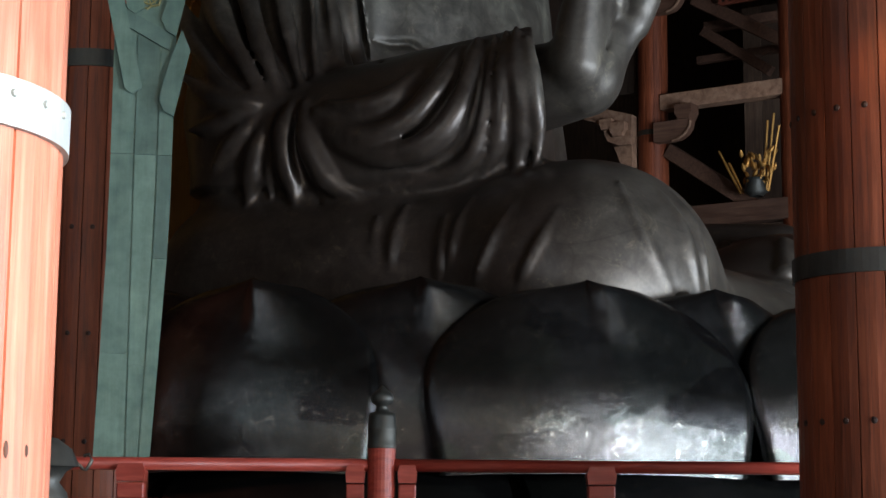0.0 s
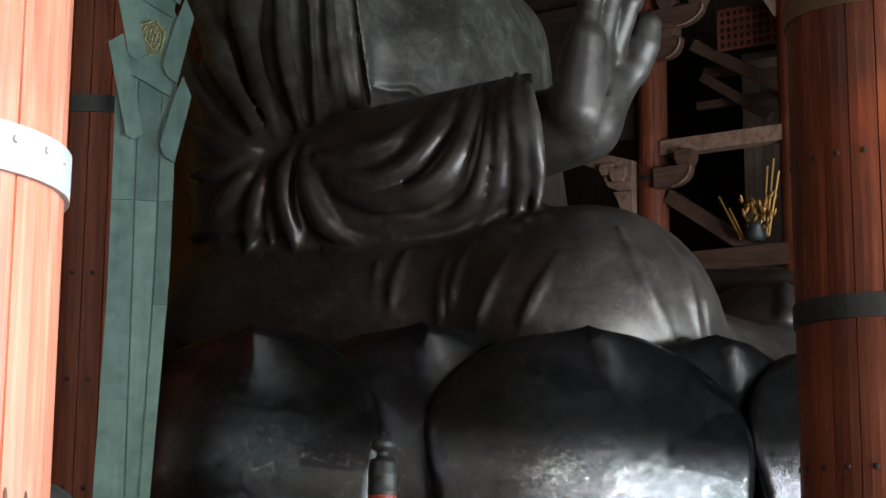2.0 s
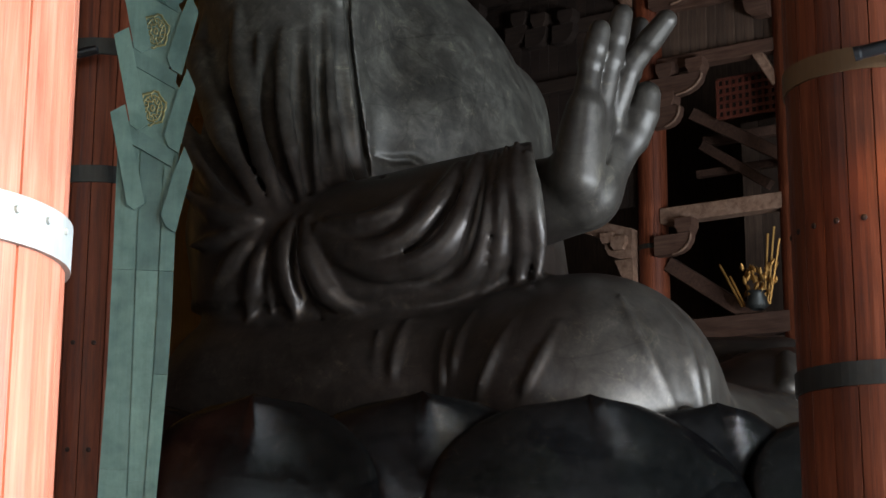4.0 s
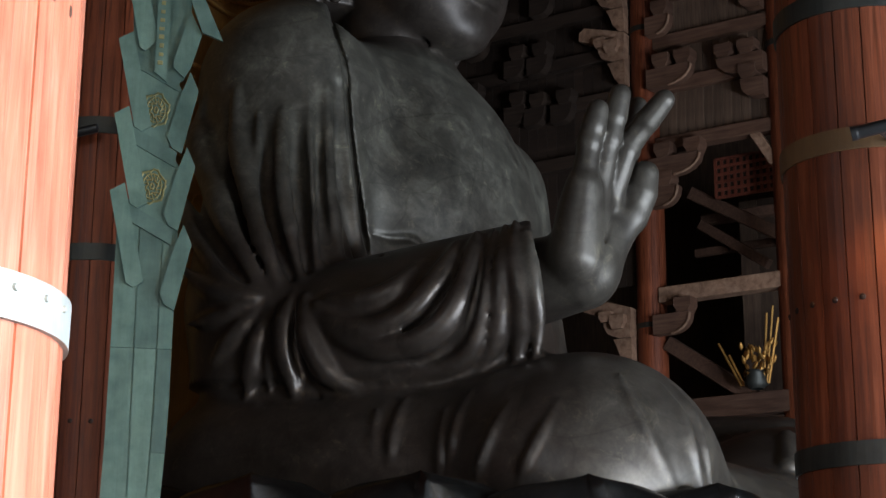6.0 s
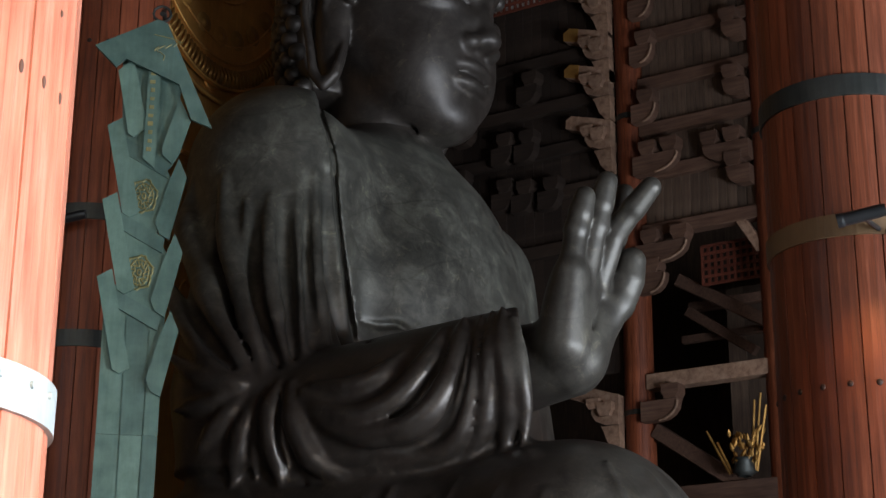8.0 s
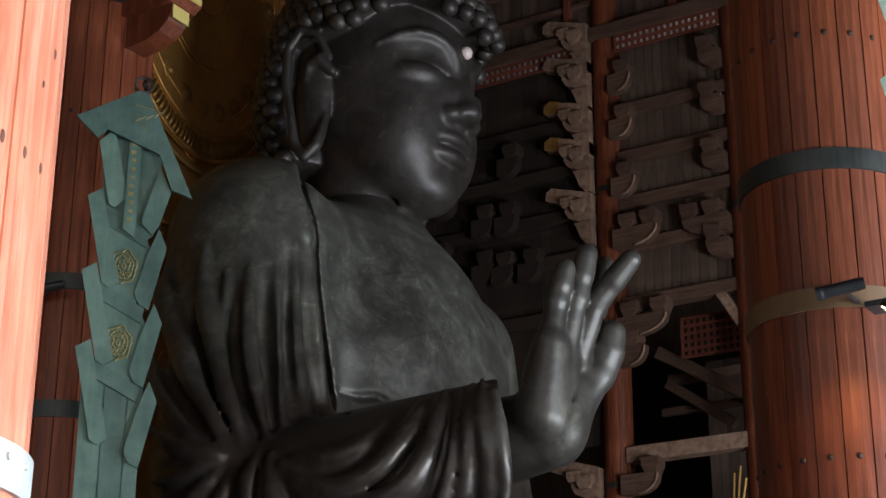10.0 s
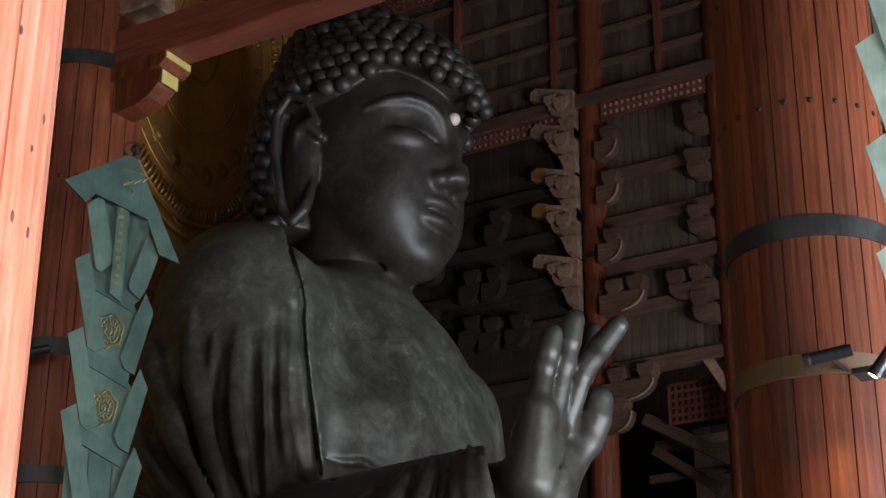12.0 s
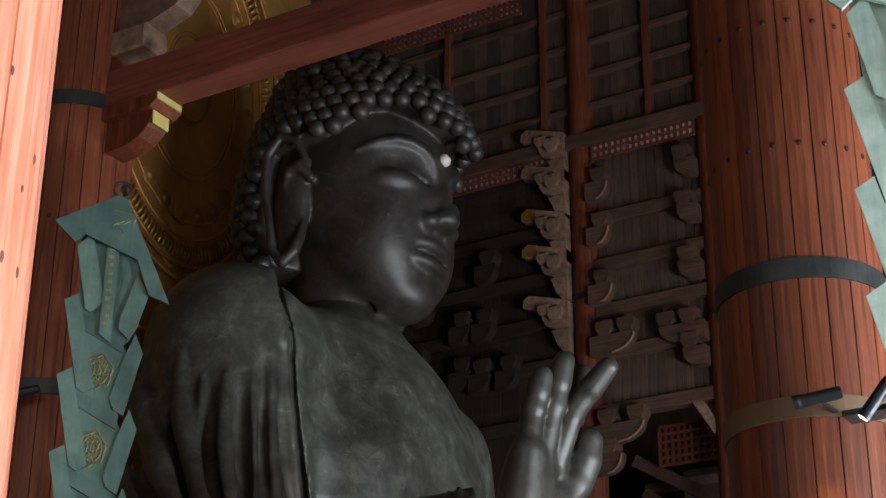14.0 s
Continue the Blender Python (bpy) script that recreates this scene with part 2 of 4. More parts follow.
def box(bm, x0, x1, y0, y1, z0, z1, bevel=0.0, m=None):
    vs = [bm.verts.new((x, y, z)) for x in (x0, x1) for y in (y0, y1) for z in (z0, z1)]
    fs = [bm.faces.new([vs[i] for i in q]) for q in ((0, 1, 3, 2), (4, 6, 7, 5), (0, 4, 5, 1), (2, 3, 7, 6), (0, 2, 6, 4), (1, 5, 7, 3))]
    if bevel:
        es = list({e for f in fs for e in f.edges})
        r = bmesh.ops.bevel(bm, geom=es, offset=bevel, segments=1, affect="EDGES")
        vs = list({v for f in r["faces"] for v in f.verts} | {v for v in vs if v.is_valid})
    if m is not None:
        bmesh.ops.transform(bm, matrix=m, verts=[v for v in vs if v.is_valid])
    return bm


def prism(bm, outline, y0, y1, m=None):
    """A plate: an outline in x and z, thick along y."""
    a = [bm.verts.new((x, y0, z)) for x, z in outline]
    b = [bm.verts.new((x, y1, z)) for x, z in outline]
    bm.faces.new(a)
    bm.faces.new(b[::-1])
    n = len(a)
    for i in range(n):
        bm.faces.new((a[i], b[i], b[(i + 1) % n], a[(i + 1) % n]))
    if m is not None:
        bmesh.ops.transform(bm, matrix=m, verts=a + b)
    bmesh.ops.recalc_face_normals(bm, faces=bm.faces)
    return bm


def lathe(bm, profile, n=32, m=None, arc=360.0, start=0.0):
    """Turned form: radius and height pairs."""
    full = arc >= 360
    k = n if full else n + 1
    rings = []
    for r, z in profile:
        rings.append([bm.verts.new((r * math.cos(radians(start + arc * i / n)), r * math.sin(radians(start + arc * i / n)), z)) for i in range(k)])
    for a, b in zip(rings, rings[1:]):
        for i in range(n):
            j = (i + 1) % k
            bm.faces.new((a[i], a[j], b[j], b[i]))
    if m is not None:
        bmesh.ops.transform(bm, matrix=m, verts=[v for r in rings for v in r])
    return bm


def tube(bm, pts, r, n=8):
    """A round bar along points; r may be one radius or one for each point."""
    pts = [Vector(q) for q in pts]
    rs = r if isinstance(r, (list, tuple)) else [r] * len(pts)
    rings = []
    for i, q in enumerate(pts):
        d = (pts[min(i + 1, len(pts) - 1)] - pts[max(i - 1, 0)]).normalized()
        side = d.cross(Vector((0, 0, 1)))
        side = side.normalized() if side.length > 1e-3 else Vector((1, 0, 0))
        up = side.cross(d)
        rings.append([bm.verts.new(q + rs[i] * (math.cos(6.2832 * k / n) * side + math.sin(6.2832 * k / n) * up)) for k in range(n)])
    for a, b in zip(rings, rings[1:]):
        for k in range(n):
            bm.faces.new((a[k], a[(k + 1) % n], b[(k + 1) % n], b[k]))
    bm.faces.new(rings[0][::-1])
    bm.faces.new(rings[-1])
    return bm

# ---------------------------------------------------------------- the hall
X0, X1, Y0, Y1, ROOF = -24.0, 24.0, -28.0, 28.0, 29.5


def slab(name, *size, mat, label, bevel=0.0):
    return tagged(part(name, box(bmesh.new(), *size, bevel), mat, None, label), category=name.split("_")[0], kind="structure")


slab("floor", X0, X1, Y0, Y1, -0.4, 0.0, mat=STONE, label="grey stone floor of the great hall")
slab("ceiling", X0, X1, Y0, Y1, ROOF, ROOF + 0.3, mat=PLANK, label="dark boarded ceiling high over the hall")
slab("wall_back", X0 - 0.4, X0, Y0, Y1, 0, ROOF, mat=PLANK, label="dark plank back wall of the hall")
slab("wall_far_side", X0, X1, Y1, Y1 + 0.4, 0, ROOF, mat=PLANK, label="dark plank side wall of the hall")
SIDE = "dark plank side wall of the hall"
slab("wall_near_side_1", X0, 2.0, Y0 - 0.4, Y0, 0, ROOF, mat=PLANK, label=SIDE)
# the gap between these two is invented, to seat the added fill lamp
slab("wall_near_side_2", 2.0, 14.0, Y0 - 0.4, Y0, 0, 8.0, mat=PLANK, label="dark plank side wall under an opening added for the fill lamp")
slab("wall_near_side_3", 2.0, 14.0, Y0 - 0.4, Y0, 12.0, ROOF, mat=PLANK, label="dark plank side wall above an opening added for the fill lamp")
slab("wall_near_side_4", 14.0, 14.5, Y0 - 0.4, Y0, 0, ROOF, mat=PLANK, label=SIDE)
slab("wall_near_side_5", 14.5, X1, Y0 - 0.4, Y0, 0, ROOF, mat=PLANK, label=SIDE)


def front_wall():
    ob = empty("wall_front", pose(0, 0, 0), "front wall of the hall with three open doorways", "wall", "", "structure")
    cuts = [(-27.5, -20.5, 10.6), (-13.5, -7.5, 6.2), (-3.5, 3.5, 6.2)]
    y = Y0
    for a, b, head in cuts + [(Y1, Y1, 0)]:
        if a > y:
            part("wall_panel", box(bmesh.new(), X1, X1 + 0.4, y, a, 0, ROOF), PLANK, ob)
        if b > a:
            part("lintel", box(bmesh.new(), X1, X1 + 0.4, a, b, head, ROOF), PLANK, ob)
        y = b


front_wall()

# ---------------------------------------------------------------- the statue, sculpted as one distance field
def vdot(p, d):
    return p[0] * d[0] + p[1] * d[1] + p[2] * d[2]


def ell(p, c, r, tilt=0.0, turn=0.0):
    """Ellipsoid; tilt leans it about the y axis, turn about the z axis (degrees)."""
    x, y, z = p[0] - c[0], p[1] - c[1], p[2] - c[2]
    if turn:
        a = np.radians(turn)
        x, y = x * np.cos(a) + y * np.sin(a), y * np.cos(a) - x * np.sin(a)
    if tilt:
        a = np.radians(tilt)
        x, z = x * np.cos(a) - z * np.sin(a), z * np.cos(a) + x * np.sin(a)
    x, y, z = x / r[0], y / r[1], z / r[2]
    k0 = np.sqrt(x * x + y * y + z * z)
    k1 = np.sqrt((x / r[0]) ** 2 + (y / r[1]) ** 2 + (z / r[2]) ** 2) + 1e-6
    return k0 * (k0 - 1) / k1


def rod(p, a, b, ra, rb):
    """A bar from a to b with round ends."""
    d = [b[i] - a[i] for i in range(3)]
    q = [p[i] - a[i] for i in range(3)]
    h = np.clip(vdot(q, d) / (d[0] ** 2 + d[1] ** 2 + d[2] ** 2), 0, 1)
    return np.sqrt((q[0] - h * d[0]) ** 2 + (q[1] - h * d[1]) ** 2 + (q[2] - h * d[2]) ** 2) - (ra + (rb - ra) * h)


def join(a, b, k):
    h = np.maximum(k - np.abs(a - b), 0) / k
    return np.minimum(a, b) - h * h * k * 0.25


def carve(a, b, k):
    return -join(-a, b, k)


def chain(p, pts, rs):
    if not isinstance(rs, (list, tuple)):
        rs = [rs] * len(pts)
    d = rod(p, pts[0], pts[1], rs[0], rs[1])
    for i in range(1, len(pts) - 1):
        d = np.minimum(d, rod(p, pts[i], pts[i + 1], rs[i], rs[i + 1]))
    return d


def flip(pts, s):
    return [(x, y * s, z) for x, y, z in pts]


COLLAR_Z, COLLAR_U = (7.6, 8.2, 8.77, 9.64, 10.55, 11.57, 12.06, 12.6, 13.4), (-0.2, -0.46, -0.644, -0.782, -0.913, -1.0, -1.146, -1.3, -1.3)


def body_field(p):
    x, y, z = p
    d = ell(p, (0.0, 0, 10.0), (1.9, 3.0, 3.0))
    d = join(d, ell(p, (0.2, 0, 7.4), (2.1, 3.0, 2.6)), 1.0)
    d = join(d, ell(p, (0.95, -0.2, 9.9), (0.95, 2.3, 1.3)), 0.5)
    d = carve(d, rod(p, (2.1, -2.0, 8.72), (2.35, 2.0, 8.72), 0.12, 0.12), 0.25)
    d = join(d, rod(p, (-0.4, 0, 11.6), (-0.35, 0, 13.4), 1.15, 0.98), 0.5)
    for s in (-1, 1):
        d = join(d, rod(p, (-0.4, s * 0.9, 11.85 - 0.12 * s), (-0.3, s * (2.7 - 0.4 * s), 11.36 - 0.22 * s), 0.9, 1.12 - 0.12 * s), 0.8)
        d = join(d, rod(p, (0.0, s * (2.95 - 0.25 * s), 11.25 - 0.1 * s), (0.3, s * (3.6 - 0.5 * s), 7.6), 1.02 - 0.04 * s, 1.08 - 0.06 * s), 0.8)
        d = join(d, rod(p, (0.2, s * 4.2, 4.9), (5.4, s * 3.7, 4.8), 1.55, 1.4), 0.8)
        d = join(d, ell(p, (5.3, s * 3.5, 4.65), (1.79, 1.95, 1.77)), 0.6)
    d = join(d, ell(p, (3.0, 0, 4.3), (4.2, 4.6, 1.5)), 0.8)
    # the robe over the right shoulder is a layer of its own, thick at its hem
    hem = 0.839 * x + 0.545 * y - np.interp(z, COLLAR_Z, COLLAR_U).astype(np.float32)
    skin = d
    robe = -join(-(d - 0.20), -(hem * 0.9), 0.05)
    robe = np.maximum(np.maximum(robe, 6.4 - z), x - 2.7)
    d = join(d, robe, 0.03)
    # the shadow gap under the hem
    gap = np.maximum(np.abs(hem - 0.02) - 0.042, -(skin + 0.10))
    d = np.maximum(d, -np.maximum(np.maximum(gap, 8.0 - z), -x))
    # drapery over the left arm, hanging to the lap
    d = join(d, rod(p, (0.1, 3.5, 9.4), (0.2, 3.55, 6.0), 0.7, 0.7), 0.12)
    d = join(d, rod(p, (0.6, 4.4, 6.3), (4.6, 5.0, 6.1), 0.9, 0.85), 0.4)
    d = join(d, ell(p, (5.3, 4.0, 5.5), (1.6, 1.2, 0.45)), 0.3)
    for i in range(6):
        a = i / 5
        d = join(d, rod(p, (3.7 + 2.0 * a, 4.2 - 1.6 * a, 6.45 - 0.3 * a), (4.0 + 2.0 * a, 3.5 - 1.6 * a, 5.85 - 0.3 * a), 0.15, 0.2), 0.06)
    # the open left hand on the lap
    d = join(d, ell(p, (5.7, 1.7, 5.2), (1.0, 0.6, 0.28), 8, 30), 0.1)
    # right sleeve: a wide open cuff
    sl = rod(p, (0.4, -4.25, 6.9), (5.4, -3.55, 7.45), 1.12, 1.06)
    sl = join(sl, ell(p, (2.5, -4.2, 6.75), (2.0, 0.95, 0.85)), 0.5)
    sl = carve(sl, rod(p, (3.9, -3.6, 7.5), (6.0, -3.4, 7.5), 0.8, 0.9), 0.06)
    sl = np.maximum(sl, 0.839 * x + 0.545 * y - 1.82 - 0.05 * (7.4 - z))
    d = join(d, sl, 0.3)
    return d


def hand_field(p):
    d = rod(p, (3.7, -3.5, 7.55), (5.25, -3.55, 7.68), 0.68, 0.55)
    d = join(d, ell(p, (5.40, -3.61, 8.2), (0.37, 0.64, 0.88), 9), 0.28)
    d = join(d, rod(p, (5.45, -4.02, 7.75), (5.62, -4.1, 8.7), 0.30, 0.24), 0.2)
    d = join(d, rod(p, (5.36, -3.36, 7.76), (5.74, -3.06, 8.5), 0.33, 0.25), 0.15)
    d = join(d, chain(p, [(5.78, -3.0, 8.5), (5.92, -2.98, 8.85), (6.0, -2.98, 9.1)], [0.235, 0.25, 0.2]), 0.08)
    for tip in ([(5.58, -4.1, 8.55), (5.72, -4.1, 9.3), (5.86, -4.1, 9.75)], [(5.6, -3.75, 8.6), (5.84, -3.75, 9.42), (6.03, -3.75, 10.05)],
                [(5.6, -3.4, 8.6), (5.98, -3.4, 9.45), (6.53, -3.4, 9.98)], [(5.55, -3.05, 8.6), (5.75, -3.0, 9.5), (5.92, -3.0, 10.12)]):
        a, b, c = tip
        m = tuple((b[i] + c[i]) / 2 for i in range(3))
        d = join(d, chain(p, [a, b], [0.20, 0.16]), 0.05)
        d = join(d, chain(p, [b, m], [0.19, 0.155]), 0.025)
        d = join(d, chain(p, [m, c], [0.182, 0.15]), 0.025)
    d = carve(d, chain(p, [(5.86, -3.9, 8.1), (5.95, -3.55, 8.5), (5.95, -3.35, 8.8)], 0.045), 0.06)
    d = carve(d, chain(p, [(5.62, -3.98, 7.72), (5.74, -3.72, 8.05), (5.78, -3.5, 8.45)], 0.03), 0.10)
    return d


HAIR_AZ, HAIR_Z = (0, 12, 25, 39, 51, 62, 72, 82, 98, 112, 122, 180), (16.08, 16.22, 16.36, 16.48, 16.42, 16.24, 16.05, 15.92, 15.85, 15.7, 13.7, 13.5)


def scalp(p):
    """The dome of hair: skull, nape and the swelling on the crown."""
    d = join(ell(p, (0.0, 0, 15.95), (2.22, 1.95, 2.28)), ell(p, (-0.55, 0, 15.0), (1.75, 1.85, 1.9)), 0.4)
    return join(d, ell(p, (-0.3, 0, 17.4), (1.42, 1.42, 1.12)), 0.3)


def head_field(p):
    x, y, z = p
    d = ell(p, (-0.05, 0, 15.75), (1.85, 1.58, 2.1))
    d = join(d, ell(p, (0.40, 0, 14.85), (1.25, 1.34, 1.75)), 0.5)
    d = join(d, ell(p, (1.03, 0, 13.42), (0.44, 0.56, 0.38)), 0.6)
    d = join(d, rod(p, (-0.42, 0, 11.9), (-0.3, 0, 14.2), 1.06, 1.0), 0.2)
    az = np.degrees(np.arctan2(np.abs(y), x - 0.0)) + 0 * z
    hair = scalp(p) + 0.05
    hair = np.maximum(hair, (np.interp(az, HAIR_AZ, HAIR_Z) + 0.24 - z) * 0.7)
    d = join(d, hair, 0.04)
    for zz in (12.75, 13.1):
        d = carve(d, np.sqrt((np.sqrt((x + 0.4) ** 2 + y * y) - 1.08) ** 2 + (z - zz - 0.12 * x) ** 2) - 0.06, 0.12)
    for s in (-1, 1):
        d = join(d, ell(p, (0.78, s * 0.66, 14.28), (0.68, 0.6, 0.76)), 0.4)
        # eye hollow, lowered lid, brow
        d = carve(d, chain(p, flip([(1.92, 0.34, 15.42), (1.74, 0.80, 15.62), (1.36, 1.20, 15.62)], s), 0.14), 0.28)
        d = join(d, ell(p, (1.21, s * 0.78, 15.30), (0.39, 0.56, 0.28), 0, s * 40), 0.05)
        d = carve(d, chain(p, flip([(1.68, 0.36, 15.34), (1.54, 0.80, 15.48), (1.20, 1.18, 15.55)], s), 0.035), 0.03)
        d = join(d, chain(p, flip([(1.68, 0.17, 15.40), (1.74, 0.24, 15.64), (1.74, 0.37, 15.84), (1.68, 0.55, 15.98), (1.57, 0.76, 16.05), (1.41, 0.98, 16.06), (1.17, 1.20, 15.99), (0.82, 1.45, 15.80)], s), [0.08, 0.10, 0.11, 0.11, 0.11, 0.10, 0.07, 0.02]), 0.07)
        d = join(d, ell(p, (1.60, s * 0.35, 14.63), (0.29, 0.20, 0.18)), 0.07)
        d = carve(d, ell(p, (1.80, s * 0.15, 14.50), (0.13, 0.08, 0.08)), 0.04)
        # lips
        d = join(d, ell(p, (1.36, s * 0.20, 14.25), (0.35, 0.68, 0.18), 0, s * 16), 0.04)
        d = join(d, ell(p, (1.34, 0, 13.93), (0.36, 0.60, 0.18)), 0.04)
        d = carve(d, chain(p, flip([(1.72, 0, 14.11), (1.60, 0.30, 14.12), (1.24, 0.76, 14.04)], s), 0.03), 0.03)
        # long ear: rim, inner fold, lobe
        rim = flip([(0.0, 1.70, 15.62), (-0.18, 1.86, 16.06), (-0.46, 1.96, 16.18), (-0.70, 2.02, 15.80), (-0.70, 2.04, 15.1), (-0.58, 2.02, 14.5), (-0.54, 1.94, 13.95), (-0.36, 1.88, 13.70), (-0.16, 1.82, 13.9), (-0.10, 1.66, 14.5)], s)
        d = join(d, chain(p, rim, [0.07, 0.08, 0.09, 0.09, 0.08, 0.08, 0.09, 0.11, 0.10, 0.05]), 0.03)
        d = join(d, chain(p, flip([(0.02, 1.66, 15.36), (-0.16, 1.78, 15.60), (-0.40, 1.80, 15.52), (-0.46, 1.78, 15.2), (-0.32, 1.70, 14.9)], s), [0.09, 0.12, 0.08, 0.06, 0.04]), 0.04)
        d = join(d, ell(p, (-0.42, s * 1.58, 15.0), (0.36, 0.22, 1.2)), 0.06)
    # nose: bridge from the brows, rounded tip, nostrils
    d = join(d, rod(p, (1.56, 0, 15.60), (1.84, 0, 14.84), 0.14, 0.20), 0.14)
    d = join(d, ell(p, (1.85, 0, 14.71), (0.24, 0.26, 0.16)), 0.16)
    return d


def smooth_path(pts, steps=4):
    q = [np.array(v, float) for v in pts]
    q = [2 * q[0] - q[1]] + q + [2 * q[-1] - q[-2]]
    out = []
    for i in range(1, len(q) - 2):
        for k in range(steps):
            t = k / steps
            out.append(0.5 * (2 * q[i] + (q[i + 1] - q[i - 1]) * t + (2 * q[i - 1] - 5 * q[i] + 4 * q[i + 1] - q[i + 2]) * t * t + (3 * q[i] - q[i - 1] - 3 * q[i + 1] + q[i + 2]) * t ** 3))
    return out + [q[-2]]


VIEW = (-0.545, 0.839, 0.0)


def laid(pts, r):
    """Lays a stroke, drawn on an upright plane, onto the body: each point slides in until it meets the skin, then sinks a little."""
    path = np.array(smooth_path([(u, 0, z) for u, z in pts]))
    reach = np.arange(-9.0, 6.0, 0.025)
    out = []
    for u, _, z in path:
        q = [u * VIEW[1] + VIEW[0] * reach, -u * VIEW[0] + VIEW[1] * reach, z + 0 * reach]
        inside = body_field(q) < 0
        out.append(reach[int(inside.argmax())] if inside.any() else np.nan)
    out = np.array(out)
    ok = ~np.isnan(out)
    out = np.interp(np.arange(len(out)), np.nonzero(ok)[0], out[ok])
    # keep the stroke from jumping over an edge
    mid = len(out) // 2
    for run in (range(mid + 1, len(out)), range(mid - 1, -1, -1)):
        for i in run:
            j = i - 1 if i > mid else i + 1
            limit = 0.7 * np.linalg.norm(path[i] - path[j])
            out[i] = np.clip(out[i], out[j] - limit, out[j] + limit)
    out = np.convolve(np.r_[[out[0]] * 3, out, [out[-1]] * 3], (0.08, 0.12, 0.18, 0.24, 0.18, 0.12, 0.08), "valid")
    out = out + (0.12 * r if r > 0 else 0.0)
    return [np.array((u * VIEW[1] + VIEW[0] * t, -u * VIEW[0] + VIEW[1] * t, z)) for (u, _, z), t in zip(path, out)]


def stamp(g, ax, r, pts):
    """Adds a fold along a stroke to the sampled field; it thins out at both ends."""
    path = laid(pts, r)
    n = len(path) - 1
    k = abs(r) * (0.35 if r > 0 else 0.5)
    taper = lambda j: abs(r) * min(1.0, 0.25 + 2.4 * min(j, n - j) / n)
    lo, hi = np.min(path, 0) - abs(r) * 3, np.max(path, 0) + abs(r) * 3
    s = tuple(slice(max(0, int(np.searchsorted(ax[c], lo[c])) - 1), int(np.searchsorted(ax[c], hi[c])) + 1) for c in range(3))
    q = (ax[0][s[0]][:, None, None], ax[1][s[1]][None, :, None], ax[2][s[2]][None, None, :])
    d = None
    for i in range(n):
        one = rod(q, path[i], path[i + 1], taper(i), taper(i + 1))
        d = one if d is None else np.minimum(d, one)
    g[s] = join(g[s], d, k) if r > 0 else carve(g[s], d, k)


def surface(field, lo, hi, step, strokes=()):
    """Vertices and quads of the zero surface of a distance field (surface nets)."""
    n = [int((hi[i] - lo[i]) / step) + 2 for i in range(3)]
    ax = [np.float32(lo[i]) + np.float32(step) * np.arange(n[i], dtype=np.float32) for i in range(3)]
    g = field((ax[0][:, None, None], ax[1][None, :, None], ax[2][None, None, :]))
    for stroke in strokes:
        stamp(g, ax, *stroke)
    inside = g < 0
    cube = [(i, j, k) for i in (0, 1) for j in (0, 1) for k in (0, 1)]
    cut = lambda a, c: a[c[0]:n[0] - 1 + c[0], c[1]:n[1] - 1 + c[1], c[2]:n[2] - 1 + c[2]]
    count = sum(cut(inside, c).astype(np.int8) for c in cube)
    cells = np.argwhere((count > 0) & (count < 8))
    index = -np.ones([m - 1 for m in n], np.int32)
    index[tuple(cells.T)] = np.arange(len(cells))
    total, hits = np.zeros((len(cells), 3)), np.zeros(len(cells))
    for a in cube:
        for axis in range(3):
            if a[axis]:
                continue
            b = list(a)
            b[axis] = 1
            ga, gb = g[tuple((cells + a).T)], g[tuple((cells + b).T)]
            on = (ga < 0) != (gb < 0)
            f = ga / np.where(on, ga - gb, 1)
            q = cells + np.array(a, float)
            q[:, axis] += f
            total[on] += q[on]
            hits[on] += 1
    verts = total / hits[:, None] * step + np.array(lo)
    quads = []
    for axis in range(3):
        o1, o2 = (axis + 1) % 3, (axis + 2) % 3
        s = [slice(None)] * 3
        s2 = list(s)
        s[axis], s2[axis] = slice(0, -1), slice(1, None)
        a, b = inside[tuple(s)], inside[tuple(s2)]
        for sign in (True, False):
            e = np.argwhere((a != b) & (a == sign))
            e = e[(e[:, o1] > 0) & (e[:, o2] > 0) & (e[:, o1] < n[o1] - 1) & (e[:, o2] < n[o2] - 1)]
            four = []
            for u, v in ((0, 0), (1, 0), (1, 1), (0, 1)):
                c = e.copy()
                c[:, o1] -= 1 - u
                c[:, o2] -= 1 - v
                four.append(index[tuple(c.T)])
            four = np.stack(four, 1)
            quads.append(four if sign else four[:, ::-1])
    quads = np.concatenate(quads)
    # even out the steps of the grid
    e = np.concatenate([quads[:, [i, (i + 1) % 4]] for i in range(4)])
    deg = np.bincount(e[:, 0], minlength=len(verts)) + np.bincount(e[:, 1], minlength=len(verts)) + 1e-9
    for weight in (0.6, 0.55, -0.45, 0.45, -0.3, 0.3):
        mean = np.stack([np.bincount(e[:, 0], verts[e[:, 1], c], len(verts)) + np.bincount(e[:, 1], verts[e[:, 0], c], len(verts)) for c in range(3)], 1) / deg[:, None]
        verts = verts + weight * (mean - verts)
    return verts, quads


